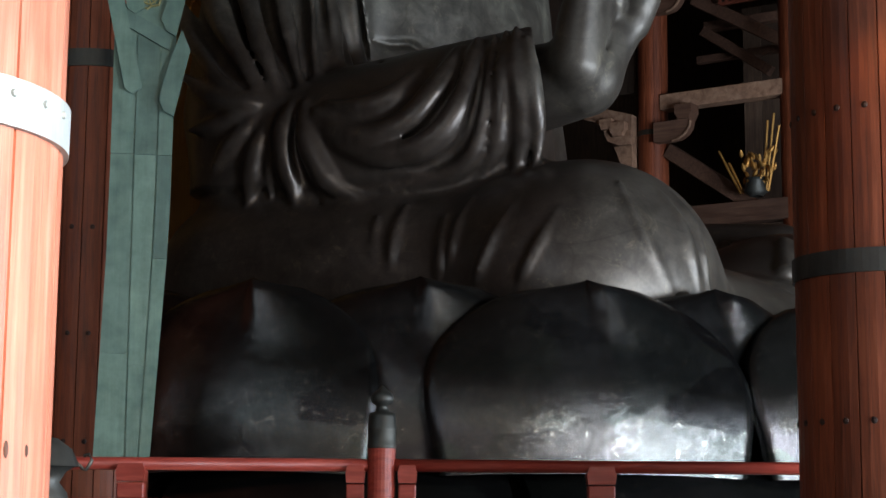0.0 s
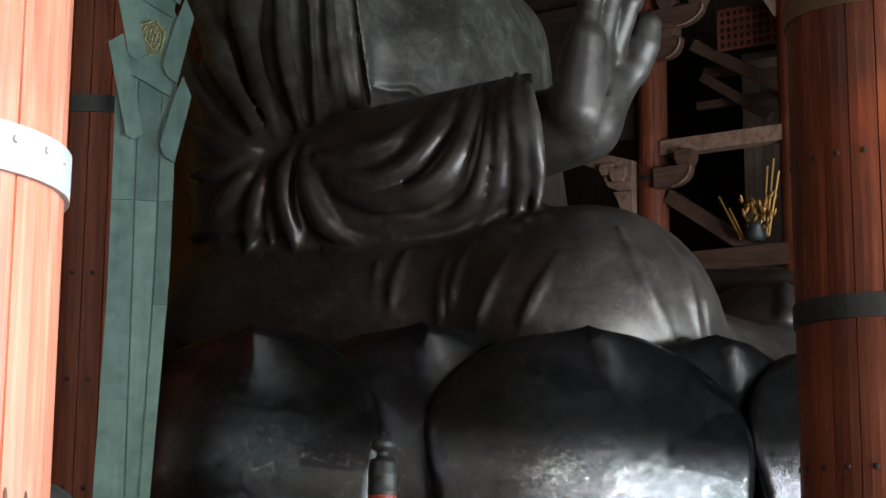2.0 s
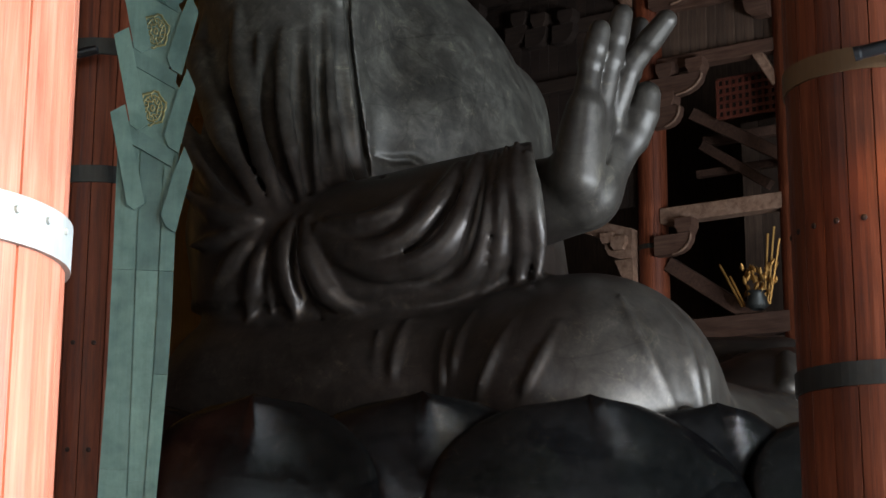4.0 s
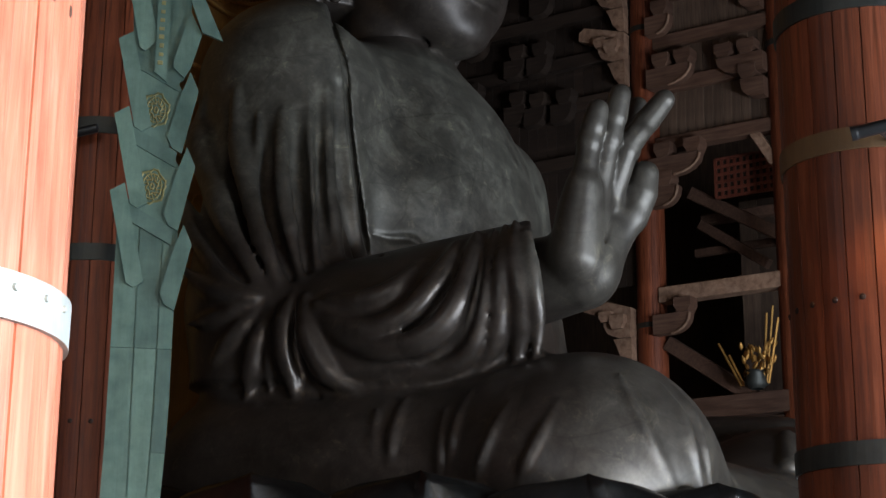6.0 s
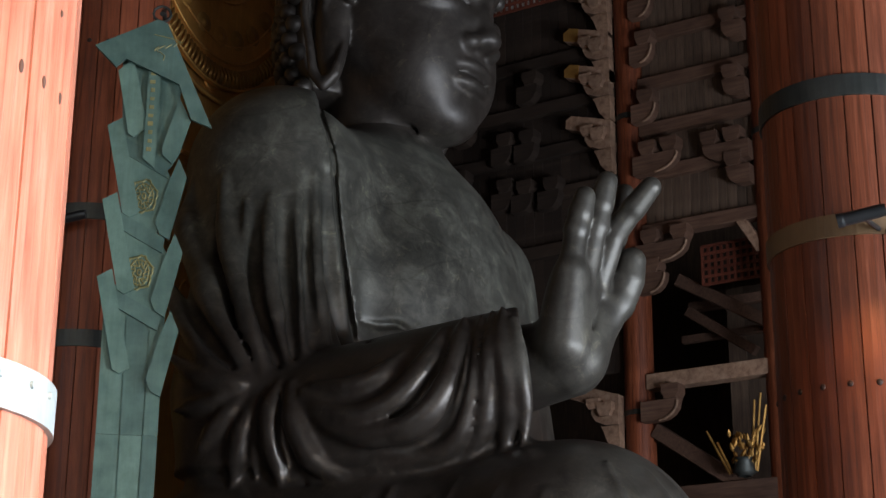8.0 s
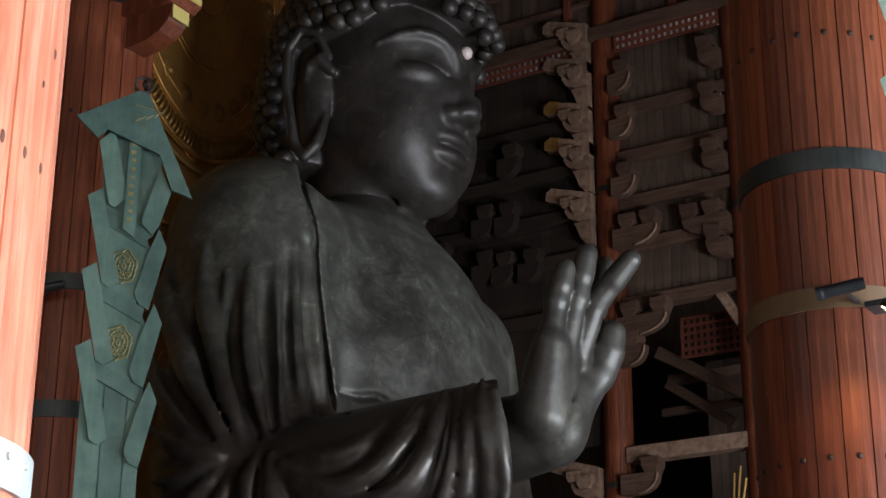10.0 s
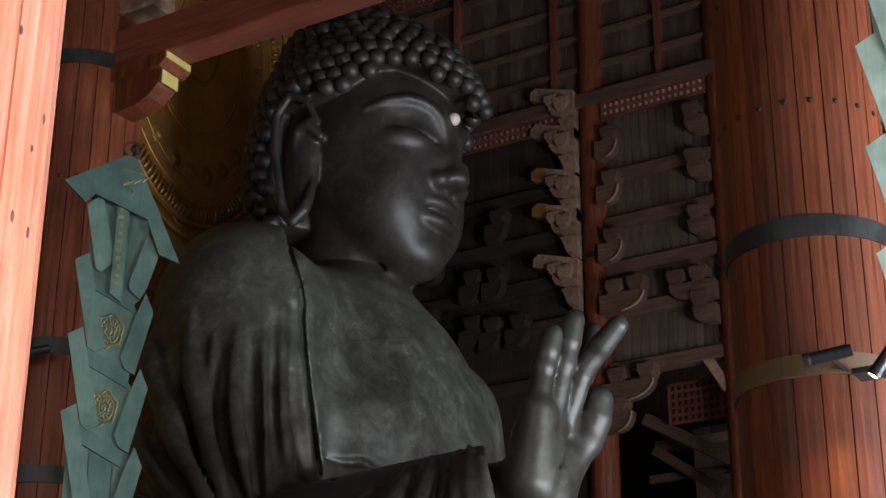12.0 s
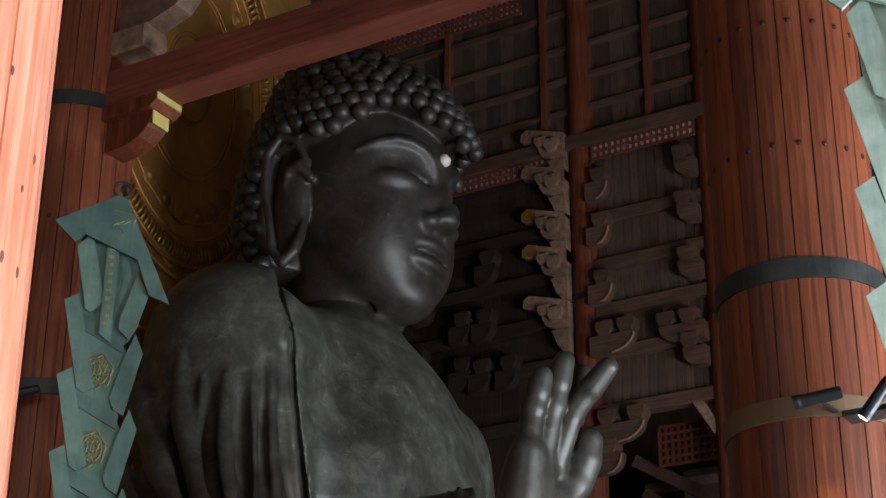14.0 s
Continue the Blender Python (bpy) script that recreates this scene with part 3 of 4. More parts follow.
# ridges of the cloth
ROBE_FOLDS = [
    (0.27, [(-3.15, 11.22), (-3.23, 10.76), (-3.19, 10.34), (-2.88, 9.54), (-2.69, 9.03), (-2.39, 8.33), (-2.06, 7.78)]),
    (0.25, [(-2.63, 10.98), (-2.55, 10.15), (-2.33, 9.39), (-2.13, 8.66), (-1.93, 8.09), (-1.80, 7.70)]),
    (0.24, [(-1.87, 10.60), (-1.85, 9.60), (-1.77, 8.95), (-1.66, 8.42), (-1.47, 7.79)]),
    (0.12, [(-1.48, 10.91), (-1.46, 9.98), (-1.41, 8.98), (-1.35, 8.39), (-1.19, 7.70)]),
    (0.15, [(-1.23, 11.12), (-1.19, 10.14), (-1.16, 9.27), (-1.10, 8.95), (-1.01, 8.47), (-0.80, 7.71)]),
    (0.17, [(-3.37, 9.36), (-3.28, 9.03), (-2.94, 8.38), (-2.59, 7.88), (-2.13, 7.54)]),
    (0.13, [(-2.26, 10.58), (-2.18, 9.68), (-2.03, 8.80), (-1.86, 8.16), (-1.67, 7.70)]),
]
ROBE_VALLEY_FOLDS = [
    (-0.13, [(-2.78, 10.74), (-2.65, 9.93), (-2.43, 9.17), (-2.19, 8.44), (-1.96, 7.84)]),
    (-0.16, [(-2.13, 10.44), (-2.04, 9.60), (-1.97, 8.95), (-1.85, 8.41), (-1.59, 7.75)]),
    (-0.16, [(-1.66, 10.61), (-1.61, 9.61), (-1.54, 8.85), (-1.38, 7.84)]),
    (-0.09, [(-1.34, 10.99), (-1.30, 9.65), (-1.19, 8.58), (-1.00, 7.72)]),
    (-0.20, [(-1.05, 11.13), (-0.97, 9.74), (-0.83, 9.02), (-0.69, 8.46), (-0.45, 7.73)]),
    (-0.12, [(-3.25, 9.42), (-2.95, 8.77), (-2.56, 8.11), (-2.20, 7.67)]),
]
GATHER_FOLDS = [
    (0.17, [(-3.30, 8.11), (-2.74, 7.65), (-2.22, 7.51), (-1.98, 7.50)]),
    (0.15, [(-3.12, 7.20), (-2.55, 7.25), (-2.05, 7.43)]),
    (0.16, [(-2.72, 6.60), (-2.36, 6.98), (-2.01, 7.35)]),
    (0.16, [(-2.21, 6.08), (-2.10, 6.70), (-1.87, 7.34)]),
    (0.19, [(-1.56, 7.49), (-1.65, 7.06), (-1.62, 6.57), (-1.47, 5.97)]),
    (0.20, [(-1.39, 7.45), (-1.33, 7.01), (-1.18, 6.60), (-0.94, 6.25), (-0.47, 5.97)]),
    (0.10, [(-1.87, 6.15), (-1.85, 6.68), (-1.74, 7.29)]),
]
SLEEVE_FOLDS = [
    (0.19, [(0.77, 8.07), (0.66, 7.77), (0.45, 7.38), (0.11, 6.99), (-0.36, 6.81), (-0.88, 6.97), (-1.22, 7.30)]),
    (0.21, [(1.04, 8.18), (0.96, 7.78), (0.83, 7.26), (0.57, 6.83), (0.19, 6.60), (-0.32, 6.57), (-0.83, 6.77), (-1.21, 7.17)]),
    (0.14, [(1.27, 8.18), (1.22, 7.70), (1.12, 7.06), (1.02, 6.62), (0.80, 6.35), (0.30, 6.18), (-0.24, 6.15)]),
    (0.16, [(1.42, 8.23), (1.38, 7.70), (1.35, 7.09), (1.27, 6.59), (1.10, 6.25)]),
    (0.17, [(1.56, 8.28), (1.54, 7.77), (1.62, 7.14), (1.62, 6.65), (1.54, 6.15)]),
    (0.12, [(1.67, 8.10), (1.72, 7.71), (1.79, 7.19), (1.83, 6.71), (1.81, 6.18)]),
    (0.16, [(0.25, 7.76), (-0.09, 7.39), (-0.56, 7.25), (-1.06, 7.37)]),
]
SLEEVE_VALLEY_FOLDS = [
    (-0.09, [(0.85, 7.80), (0.77, 7.54), (0.60, 7.21), (0.30, 6.85), (-0.16, 6.66), (-0.79, 6.82)]),
    (-0.09, [(1.12, 7.90), (1.07, 7.55), (0.97, 7.03), (0.80, 6.63), (0.38, 6.38), (-0.32, 6.36)]),
    (-0.06, [(1.32, 7.89), (1.29, 7.48), (1.23, 6.95), (1.15, 6.52)]),
    (-0.09, [(-1.51, 7.34), (-1.50, 6.79), (-1.36, 6.32), (-1.12, 5.98)]),
]
LAP_FOLDS = [
    (0.08, [(0.96, 5.90), (0.80, 5.49), (0.72, 5.17), (0.65, 4.65)]),
    (0.09, [(1.47, 5.67), (1.24, 5.22), (1.06, 4.81), (1.01, 4.57)]),
    (0.10, [(2.04, 5.57), (1.81, 5.12), (1.63, 4.76), (1.51, 4.49)]),
    (0.09, [(2.82, 5.98), (2.93, 5.52), (3.17, 5.02), (3.47, 4.44)]),
    (0.10, [(3.34, 5.92), (3.60, 5.43), (3.73, 4.97), (3.87, 4.52)]),
    (0.09, [(3.58, 5.93), (3.77, 5.54), (3.90, 5.04), (4.00, 4.58)]),
    (0.10, [(0.09, 5.87), (-0.05, 5.36), (-0.12, 4.86)]),
    (0.09, [(0.61, 5.64), (0.57, 5.07), (0.53, 4.70)]),
    (0.08, [(-0.31, 5.72), (-0.34, 4.91)]),
]
CHEST_FOLDS = [
    (-0.06, [(-0.58, 9.04), (-0.25, 9.01), (0.19, 8.98), (0.64, 8.21)]),
    (0.10, [(-0.72, 8.97), (-0.65, 8.88), (-0.35, 7.80)]),
    (-0.05, [(-0.56, 8.97), (-0.31, 8.07), (-0.15, 7.76)]),
]
FOLDS = ROBE_FOLDS + ROBE_VALLEY_FOLDS + GATHER_FOLDS + SLEEVE_FOLDS + SLEEVE_VALLEY_FOLDS + LAP_FOLDS + CHEST_FOLDS


def great_statue():
    vs, fs, base = [], [], 0
    for field, lo, hi, step, strokes in ((body_field, (-3.4, -6.6, 3.2), (7.9, 6.6, 13.2), 0.042, FOLDS), (hand_field, (3.4, -4.8, 6.6), (7.0, -2.4, 10.5), 0.03, ()), (head_field, (-2.6, -2.4, 12.3), (2.8, 2.4, 18.9), 0.04, ())):
        v, f = surface(field, lo, hi, step, strokes)
        vs.append(v)
        fs.append(f + base)
        base += len(v)
    # rows of snail curls over the scalp
    ball = bmesh.new()
    bmesh.ops.create_icosphere(ball, subdivisions=2, radius=1)
    ball.verts.ensure_lookup_table()
    bv, bf = np.array([v.co[:] for v in ball.verts]), np.array([[v.index for v in f.verts] for f in ball.faces])
    ball.free()
    tris = []

    def curl(c, r):
        nonlocal base
        vs.append(bv * r + c)
        tris.append(bf + base)
        base += len(bv)

    # each curl is seated where a line from the middle of the head leaves the scalp
    for row in range(22):
        el = radians(-58 + row * 6.9)
        count = 42 if abs(el) < 0.62 else 32 if abs(el) < 0.95 else 18 if abs(el) < 1.3 else 7
        for i in range(count):
            az = math.tau * (i + 0.5 * (row % 2)) / count
            way = np.array([math.cos(el) * math.cos(az), math.cos(el) * math.sin(az), math.sin(el)])
            reach = np.linspace(1.2, 3.6, 121)
            depth = scalp([way[k] * reach + (-0.1, 0.0, 15.75)[k] for k in range(3)])
            c = way * reach[int((depth > 0).argmax())] + np.array((-0.1, 0.0, 15.75))
            a = abs(math.degrees(math.atan2(abs(c[1]), c[0])))
            if c[2] < np.interp(a, HAIR_AZ, HAIR_Z) + 0.05:
                continue
            if abs(c[1]) > 1.3 and -1.08 < c[0] < 0.25 and c[2] < 16.3:
                continue
            curl(c + np.random.normal(0, 0.012, 3), 0.17)
    # toes under the hem of the robe
    for i in range(5):
        curl(np.array([7.0 + 0.035 * i, -4.2 + 0.33 * i, 4.36]), 0.17)
    # the pale jewel on the brow, last in the mesh
    curl(np.array([1.80, 0.0, 15.96]), 0.13)
    verts = np.concatenate(vs)
    faces = [tuple(q) for q in np.concatenate(fs).tolist()] + [tuple(q) for q in np.concatenate(tris).tolist()]
    me = bpy.data.meshes.new("seated_statue")
    me.from_pydata(verts.tolist(), [], faces)
    me.polygons.foreach_set("use_smooth", [True] * len(me.polygons))
    me.materials.append(BRONZE)
    me.materials.append(JEWEL)
    for k in range(len(me.polygons) - len(bf), len(me.polygons)):
        me.polygons[k].material_index = 1
    return tagged(new("seated_statue", me), "colossal dark bronze seated statue with raised hand and curled hair", "statue")


great_statue()

# ---------------------------------------------------------------- lotus seat
def petal(width, height, r0, bulge):
    """One upright lotus petal, thick, bulging outwards, with a pointed round tip."""
    bm = bmesh.new()
    nu, nv = 28, 22
    grids = []
    for off in (0.0, -0.14):
        rows = []
        for j in range(nv + 1):
            v = j / nv
            half = width / 2 * (0.94 + 0.12 * math.sin(v * 2.2)) * (max(0.0, 1 - max(0.0, (v - 0.30) / 0.70) ** 2.6)) ** 0.5
            row = []
            for i in range(nu + 1):
                u = -1 + 2 * i / nu
                # the tip is folded: one half laps a little proud of the other
                tip = max(0.0, (v - 0.60) / 0.40) ** 1.4
                a = u * half
                near = a / (0.5 * width)
                keel = tip * (0.10 + 0.26 * max(0.0, 1 - near / 0.8) if a > 0.004 else 0.08)
                r = r0 + bulge * (1.0 - 1.35 * max(0.0, v - 0.18) ** 1.8) - 0.24 * (width / 0.43) ** 2 * u * u * (0.6 + 0.4 * v) + keel + off
                lift = -0.04 * u * u
                row.append(bm.verts.new((r * math.cos(a), r * math.sin(a), v * height + lift)))
            rows.append(row)
        grids.append(rows)
    A, B = grids
    for j in range(nv):
        for i in range(nu):
            bm.faces.new((A[j][i], A[j][i + 1], A[j + 1][i + 1], A[j + 1][i]))
            bm.faces.new((B[j][i], B[j + 1][i], B[j + 1][i + 1], B[j][i + 1]))
    for j in range(nv):
        bm.faces.new((A[j][0], A[j + 1][0], B[j + 1][0], B[j][0]))
        bm.faces.new((A[j][nu], B[j][nu], B[j + 1][nu], A[j + 1][nu]))
    bmesh.ops.remove_doubles(bm, verts=bm.verts, dist=0.0005)
    return bm


def lower_petal(width):
    """One drooping petal of the lower row: it springs out and curls down to a blunt tip."""
    bm = bmesh.new()
    n = 14
    for off in (0.0, 0.1):
        rows = []
        for j in range(n + 1):
            v = j / n
            half = width / 2 * (1 - max(0.0, (v - 0.45) / 0.55) ** 2.5) ** 0.5
            rows.append([bm.verts.new(((8.8 + 1.15 * math.sin(v * 1.45) - off * 0.4 - 0.1 * u * u) * math.cos(u * half), (8.8 + 1.15 * math.sin(v * 1.45) - off * 0.4 - 0.1 * u * u) * math.sin(u * half), 2.36 - 1.15 * v ** 1.6 - off - 0.12 * u * u)) for u in [-1 + 2 * i / n for i in range(n + 1)]])
        for a, b in zip(rows, rows[1:]):
            for i in range(n):
                f = (a[i], b[i], b[i + 1], a[i + 1])
                bm.faces.new(f if off == 0 else f[::-1])
    bmesh.ops.remove_doubles(bm, verts=bm.verts, dist=0.0005)
    return bm


def lotus_seat():
    seat = empty("lotus_seat", pose(0, 0, 0), "round bronze lotus pedestal with two rows of large petals", "pedestal")
    part("core", lathe(bmesh.new(), [(0.01, 3.9), (8.0, 3.9), (8.5, 3.4), (8.5, 2.2), (8.9, 1.6), (9.0, 1.1)], 96), PETAL, seat, smooth=True)
    step = 360 / 14
    p1 = part("petal", petal(radians(24.6), 2.30, 8.75, 0.75), PETAL, seat, smooth=True)
    p1.matrix_basis = pose(0, 0, 2.2, 0, 0, -42.0)
    p2 = part("petal", petal(radians(23.5), 2.24, 8.4, 0.6), PETAL, seat, smooth=True)
    p2.matrix_basis = pose(0, 0, 2.3, 0, 0, -42.0 + step / 2)
    slim = part("petal", petal(radians(19.0), 2.28, 8.75, 0.7), PETAL, seat, smooth=True)
    slim.matrix_basis = pose(0, 0, 2.2, 0, 0, -42.0 - step)
    for i in range(1, 14):
        if i < 13:
            share(p1, seat, pose(0, 0, 2.2, 0, 0, -42.0 + step * i))
        share(p2, seat, pose(0, 0, 2.3, 0, 0, -42.0 + step * (i + 0.5)))
    p3 = part("lower_petal", lower_petal(radians(24.5)), PETAL, seat, smooth=True)
    p3.matrix_basis = pose(0, 0, 0, 0, 0, -35.0)
    for i in range(1, 14):
        share(p3, seat, pose(0, 0, 0, 0, 0, -35.0 + step * i))
    return seat


lotus_seat()
plinth = tagged(part("plinth", lathe(bmesh.new(), [(0.01, 1.1), (10.2, 1.1), (10.3, 1.0), (10.3, 0.0)], 96), STONE), "broad stone plinth under the bronze lotus", "plinth", kind="structure")


# ---------------------------------------------------------------- pillars
def pillar(x, y, r, top, bands, label, staves=20, turn=0.0, group="pillars of the hall", nails=(), mat_wood=None):
    ob = empty("pillar", pose(x, y, 0, 0, 0, turn), label, "pillar", group)
    part("core", lathe(bmesh.new(), [(r - 0.05, 0.3), (r - 0.05, top)], 24), BROWN, ob)
    bm = bmesh.new()
    gap = 0.0009 / r
    w = math.tau / staves
    ang = [gap, gap + 0.008, w * 0.33, w * 0.67, w - gap - 0.008, w - gap]
    rad = [r - 0.02, r - 0.002, r, r, r - 0.002, r - 0.02]
    lo = [bm.verts.new((q * math.cos(a), q * math.sin(a), 0.3)) for a, q in zip(ang, rad)]
    hi = [bm.verts.new((q * math.cos(a), q * math.sin(a), top)) for a, q in zip(ang, rad)]
    for i in range(5):
        bm.faces.new((lo[i], lo[i + 1], hi[i + 1], hi[i]))
    first = part("stave", bm, mat_wood or RED, ob)
    for i in range(1, staves):
        share(first, ob, pose(0, 0, 0, 0, 0, 360 * i / staves))
    for z, h, mat, what in bands:
        part("band", lathe(bmesh.new(), [(r - 0.01, z - h / 2), (r + 0.020, z - h / 2), (r + 0.022, z + h / 2), (r - 0.01, z + h / 2)], 72), mat, ob, what)
    part("footing", lathe(bmesh.new(), [(r + 0.35, 0.0), (r + 0.35, 0.15), (r + 0.1, 0.3), (r - 0.1, 0.3)], 40), STONE, ob, "round stone footing")
    if nails:
        nm = bmesh.new()
        lathe(nm, [(0.001, 0.03), (0.025, 0.022), (0.034, 0.0)], 8, Matrix.Rotation(radians(90), 4, "Y"))
        nail = None
        for z in nails:
            for i in range(staves):
                a = 360 * (i + 0.5) / staves
                m = Matrix.Rotation(radians(a), 4, "Z") @ Matrix.Translation((r - 0.012, 0, z))
                if nail is None:
                    nail = part("nail_head", nm, RUST, ob)
                    nail.matrix_basis = m
                else:
                    share(nail, ob, m)
    return ob


HOOP = "dark iron hoop"
pillar(11.32, -9.34, 0.77, ROOF, [(3.84, 0.2, IRON, HOOP), (6.55, 0.2, OCHRE, "dull ochre cloth-covered hoop"), (7.85, 0.2, IRON, HOOP)], "thick red pillar of vertical staves with iron hoops", nails=(2.52, 5.15, 9.11, 10.43))
pillar(1.95, -9.45, 0.74, ROOF, [(12.25, 0.2, IRON, HOOP), (8.4, 0.2, IRON, HOOP), (6.86, 0.2, IRON, HOOP)], "thick red pillar of staves behind a green banner", nails=(4.9, 3.7, 2.5, 10.6))
pillar(10.94, -19.70, 0.74, ROOF, [(3.13, 0.17, TIN, "pale zinc hoop with bolts")], "thick sunlit orange-red pillar with a pale hoop", mat_wood=LIT_RED, turn=7, staves=13)


def knot(angle, z, size, mat, name, parent):
    """A dark knot in the wood of the near pillar."""
    bm = lathe(bmesh.new(), [(0.0, 0.006), (size * 0.6, 0.005), (size, 0.0)], 12)
    ob = part(name, bm, mat, parent)
    ob.matrix_basis = Matrix.Rotation(radians(angle - 7), 4, "Z") @ Matrix.Translation((0.739, 0, z)) @ Matrix.Rotation(radians(90), 4, "Y") @ Matrix.Diagonal((1.9, 0.8, 1, 1))
    return ob


near = [o for o in scene.objects if o.name.startswith("pillar") and abs(o.location.y + 19.70) < 0.01][0]
for angle, z, size in ((9.2, 1.95, 0.016), (18.8, 1.95, 0.012), (24.0, 4.29, 0.014), (13.8, 4.30, 0.014), (3.3, 4.31, 0.015), (27.0, 4.79, 0.013), (20.5, 4.62, 0.009), (8.0, 5.05, 0.012)):
    knot(angle, z, size, KNOT, "knot", near)
for angle in (17.6, 4.0, 30.0):
    bolt = part("bolt", lathe(bmesh.new(), [(0.0, 0.012), (0.012, 0.011), (0.016, 0.0)], 8), TIN, near)
    bolt.matrix_basis = Matrix.Rotation(radians(angle - 7), 4, "Z") @ Matrix.Translation((0.76, 0, 3.16)) @ Matrix.Rotation(radians(90), 4, "Y")

# ---------------------------------------------------------------- hanging copper banners
def strip(bm, outline, depth, thick=0.025):
    return prism(bm, outline, -depth - thick, -depth)


def banner(m, label, copper):
    """A long banner of copper plates: a cap, three stepped units with side plates, and a tail of boards. Its face looks along -y."""
    ob = empty("copper_banner", m, label, "banner", "copper banners on the pillars")
    part("cap", strip(bmesh.new(), [(-0.66, 10.13), (0.04, 10.52), (0.15, 10.48), (0.72, 9.2), (0.48, 9.29), (0.32, 9.72), (-0.3, 9.99), (-0.41, 9.88)], 0.14, 0.04), copper, ob)
    part("panel", strip(bmesh.new(), [(-0.34, 10.05), (0.36, 9.85), (0.3, 8.75), (0.13, 8.62), (-0.28, 8.95)], 0.02), copper, ob)
    rib = part("rib", strip(bmesh.new(), [(-0.03, 10.09), (0.11, 10.07), (0.1, 8.68), (-0.04, 8.79)], 0.10, 0.03), copper, ob)
    bm = bmesh.new()
    rnd = random.Random(4)
    for i in range(11):
        z = 9.95 - i * 0.105
        box(bm, -0.005 + rnd.uniform(-0.01, 0.01), 0.05, -0.138, -0.128, z - 0.02, z + 0.02 + rnd.uniform(0, 0.015), 0.004)
    tagged(part("gilt_ornament", bm, DULL_GILT, rib), kind="stuff")
    bm = bmesh.new()
    for k in range(14):
        a = k * 0.6
        tube(bm, [(0.12 + 0.02 * k * math.cos(a), -0.185, 10.0 + 0.3 * k / 14 + 0.02 * math.sin(a)), (0.12 + 0.02 * (k + 1) * math.cos(a + 0.6) * 0.8, -0.185, 10.02 + 0.3 * (k + 1) / 14)], 0.006, 4)
    part("gilt_scroll", bm, DULL_GILT, ob)
    left, right = [(-0.38, 9.87), (-0.21, 10.03), (-0.01, 9.19), (-0.16, 9.05), (-0.22, 9.09)], [(0.34, 9.58), (0.48, 9.29), (0.37, 8.88), (0.3, 8.75), (0.18, 8.86), (0.17, 8.96)]
    part("side_plate", strip(bmesh.new(), left, 0.08), copper, ob)
    part("side_plate", strip(bmesh.new(), right, 0.08), copper, ob)
    for k in range(3):
        dz = -0.91 * k
        mv = lambda pts: [(x, z + dz) for x, z in pts]
        part("side_plate", strip(bmesh.new(), mv([(-0.46, 9.19), (-0.3, 9.29), (-0.04, 8.16), (-0.15, 8.09), (-0.23, 8.14)]), 0.05 + 0.004 * k), copper, ob)
        part("side_plate", strip(bmesh.new(), mv([(0.47, 8.61), (0.37, 8.84), (0.26, 8.52), (0.14, 8.04), (0.2, 7.91), (0.31, 7.85), (0.36, 8.09)]), 0.05 + 0.004 * k), copper, ob)
        part("cross_plate", strip(bmesh.new(), mv([(-0.25, 9.06), (0.26, 8.78), (0.24, 8.60), (-0.24, 8.86)]), 0.035), copper, ob)
        if k < 2:
            body = part("panel", strip(bmesh.new(), mv([(-0.28, 9.03), (0.22, 8.73), (0.34, 8.53), (0.2, 8.0), (0.1, 7.8), (-0.2, 8.0)]), 0.018 - 0.004 * k), copper, ob)
            med = bmesh.new()
            for ring, (rx, rz, wob, thick) in enumerate(((0.145, 0.195, 0.12, 0.013), (0.105, 0.15, 0.0, 0.009), (0.06, 0.09, 0.25, 0.010), (0.02, 0.035, 0.0, 0.012))):
                for j in range(22):
                    a, a2 = math.tau * j / 22, math.tau * (j + 1.3) / 22
                    q, q2 = 1.0 + wob * math.sin(a * 6), 1.0 + wob * math.sin(a2 * 6)
                    tube(med, [(rx * q * math.cos(a), -0.05, 8.36 + dz + rz * q * math.sin(a)), (rx * q2 * math.cos(a2), -0.052, 8.36 + dz + rz * q2 * math.sin(a2))], thick, 4)
            for j in range(16):
                a = math.tau * j / 16
                tube(med, [(0.065 * math.cos(a), -0.05, 8.36 + dz + 0.09 * math.sin(a)), (0.12 * math.cos(a + 0.2), -0.052, 8.36 + dz + 0.165 * math.sin(a + 0.2))], 0.008, 4)
            part("medallion", med, DULL_GILT, body, "openwork gilt medallion")
    # tail: three boards with staggered joints
    cuts = [(-0.37, -0.36, -0.43), (-0.115, -0.10, -0.09), (0.15, 0.14, 0.05), (0.32, 0.31, 0.18)]
    for a, b, joint in zip(cuts, cuts[1:], (3.42, 3.30, 4.46)):
        edge = lambda c, z: np.interp(z, (2.28, 4.8, 7.2), (c[2], c[1], c[0]))
        for z0, z1 in ((2.28, joint - 0.006), (joint, 5.6), (5.606, 7.3)):
            part("board", strip(bmesh.new(), [(edge(a, z0) + 0.007, z0), (edge(b, z0) - 0.007, z0), (edge(b, (z0 + z1) / 2) - 0.007, (z0 + z1) / 2), (edge(b, z1) - 0.007, z1), (edge(a, z1) + 0.007, z1), (edge(a, (z0 + z1) / 2) + 0.007, (z0 + z1) / 2)], 0.0, 0.02), copper, ob)
    part("backing", strip(bmesh.new(), [(-0.40, 2.3), (0.16, 2.3), (0.29, 4.8), (0.30, 7.2), (-0.35, 7.2), (-0.34, 4.8)], -0.014, 0.01), copper, ob)
    ring = bmesh.new()
    tube(ring, [(0.08 + 0.1 * math.cos(a * 0.5236), -0.12, 10.62 + 0.1 * math.sin(a * 0.5236)) for a in range(13)], 0.018, 8)
    tube(ring, [(0.08, -0.12, 10.62), (0.10, 0.0, 10.72), (0.12, 0.25, 10.72)], 0.03, 8)
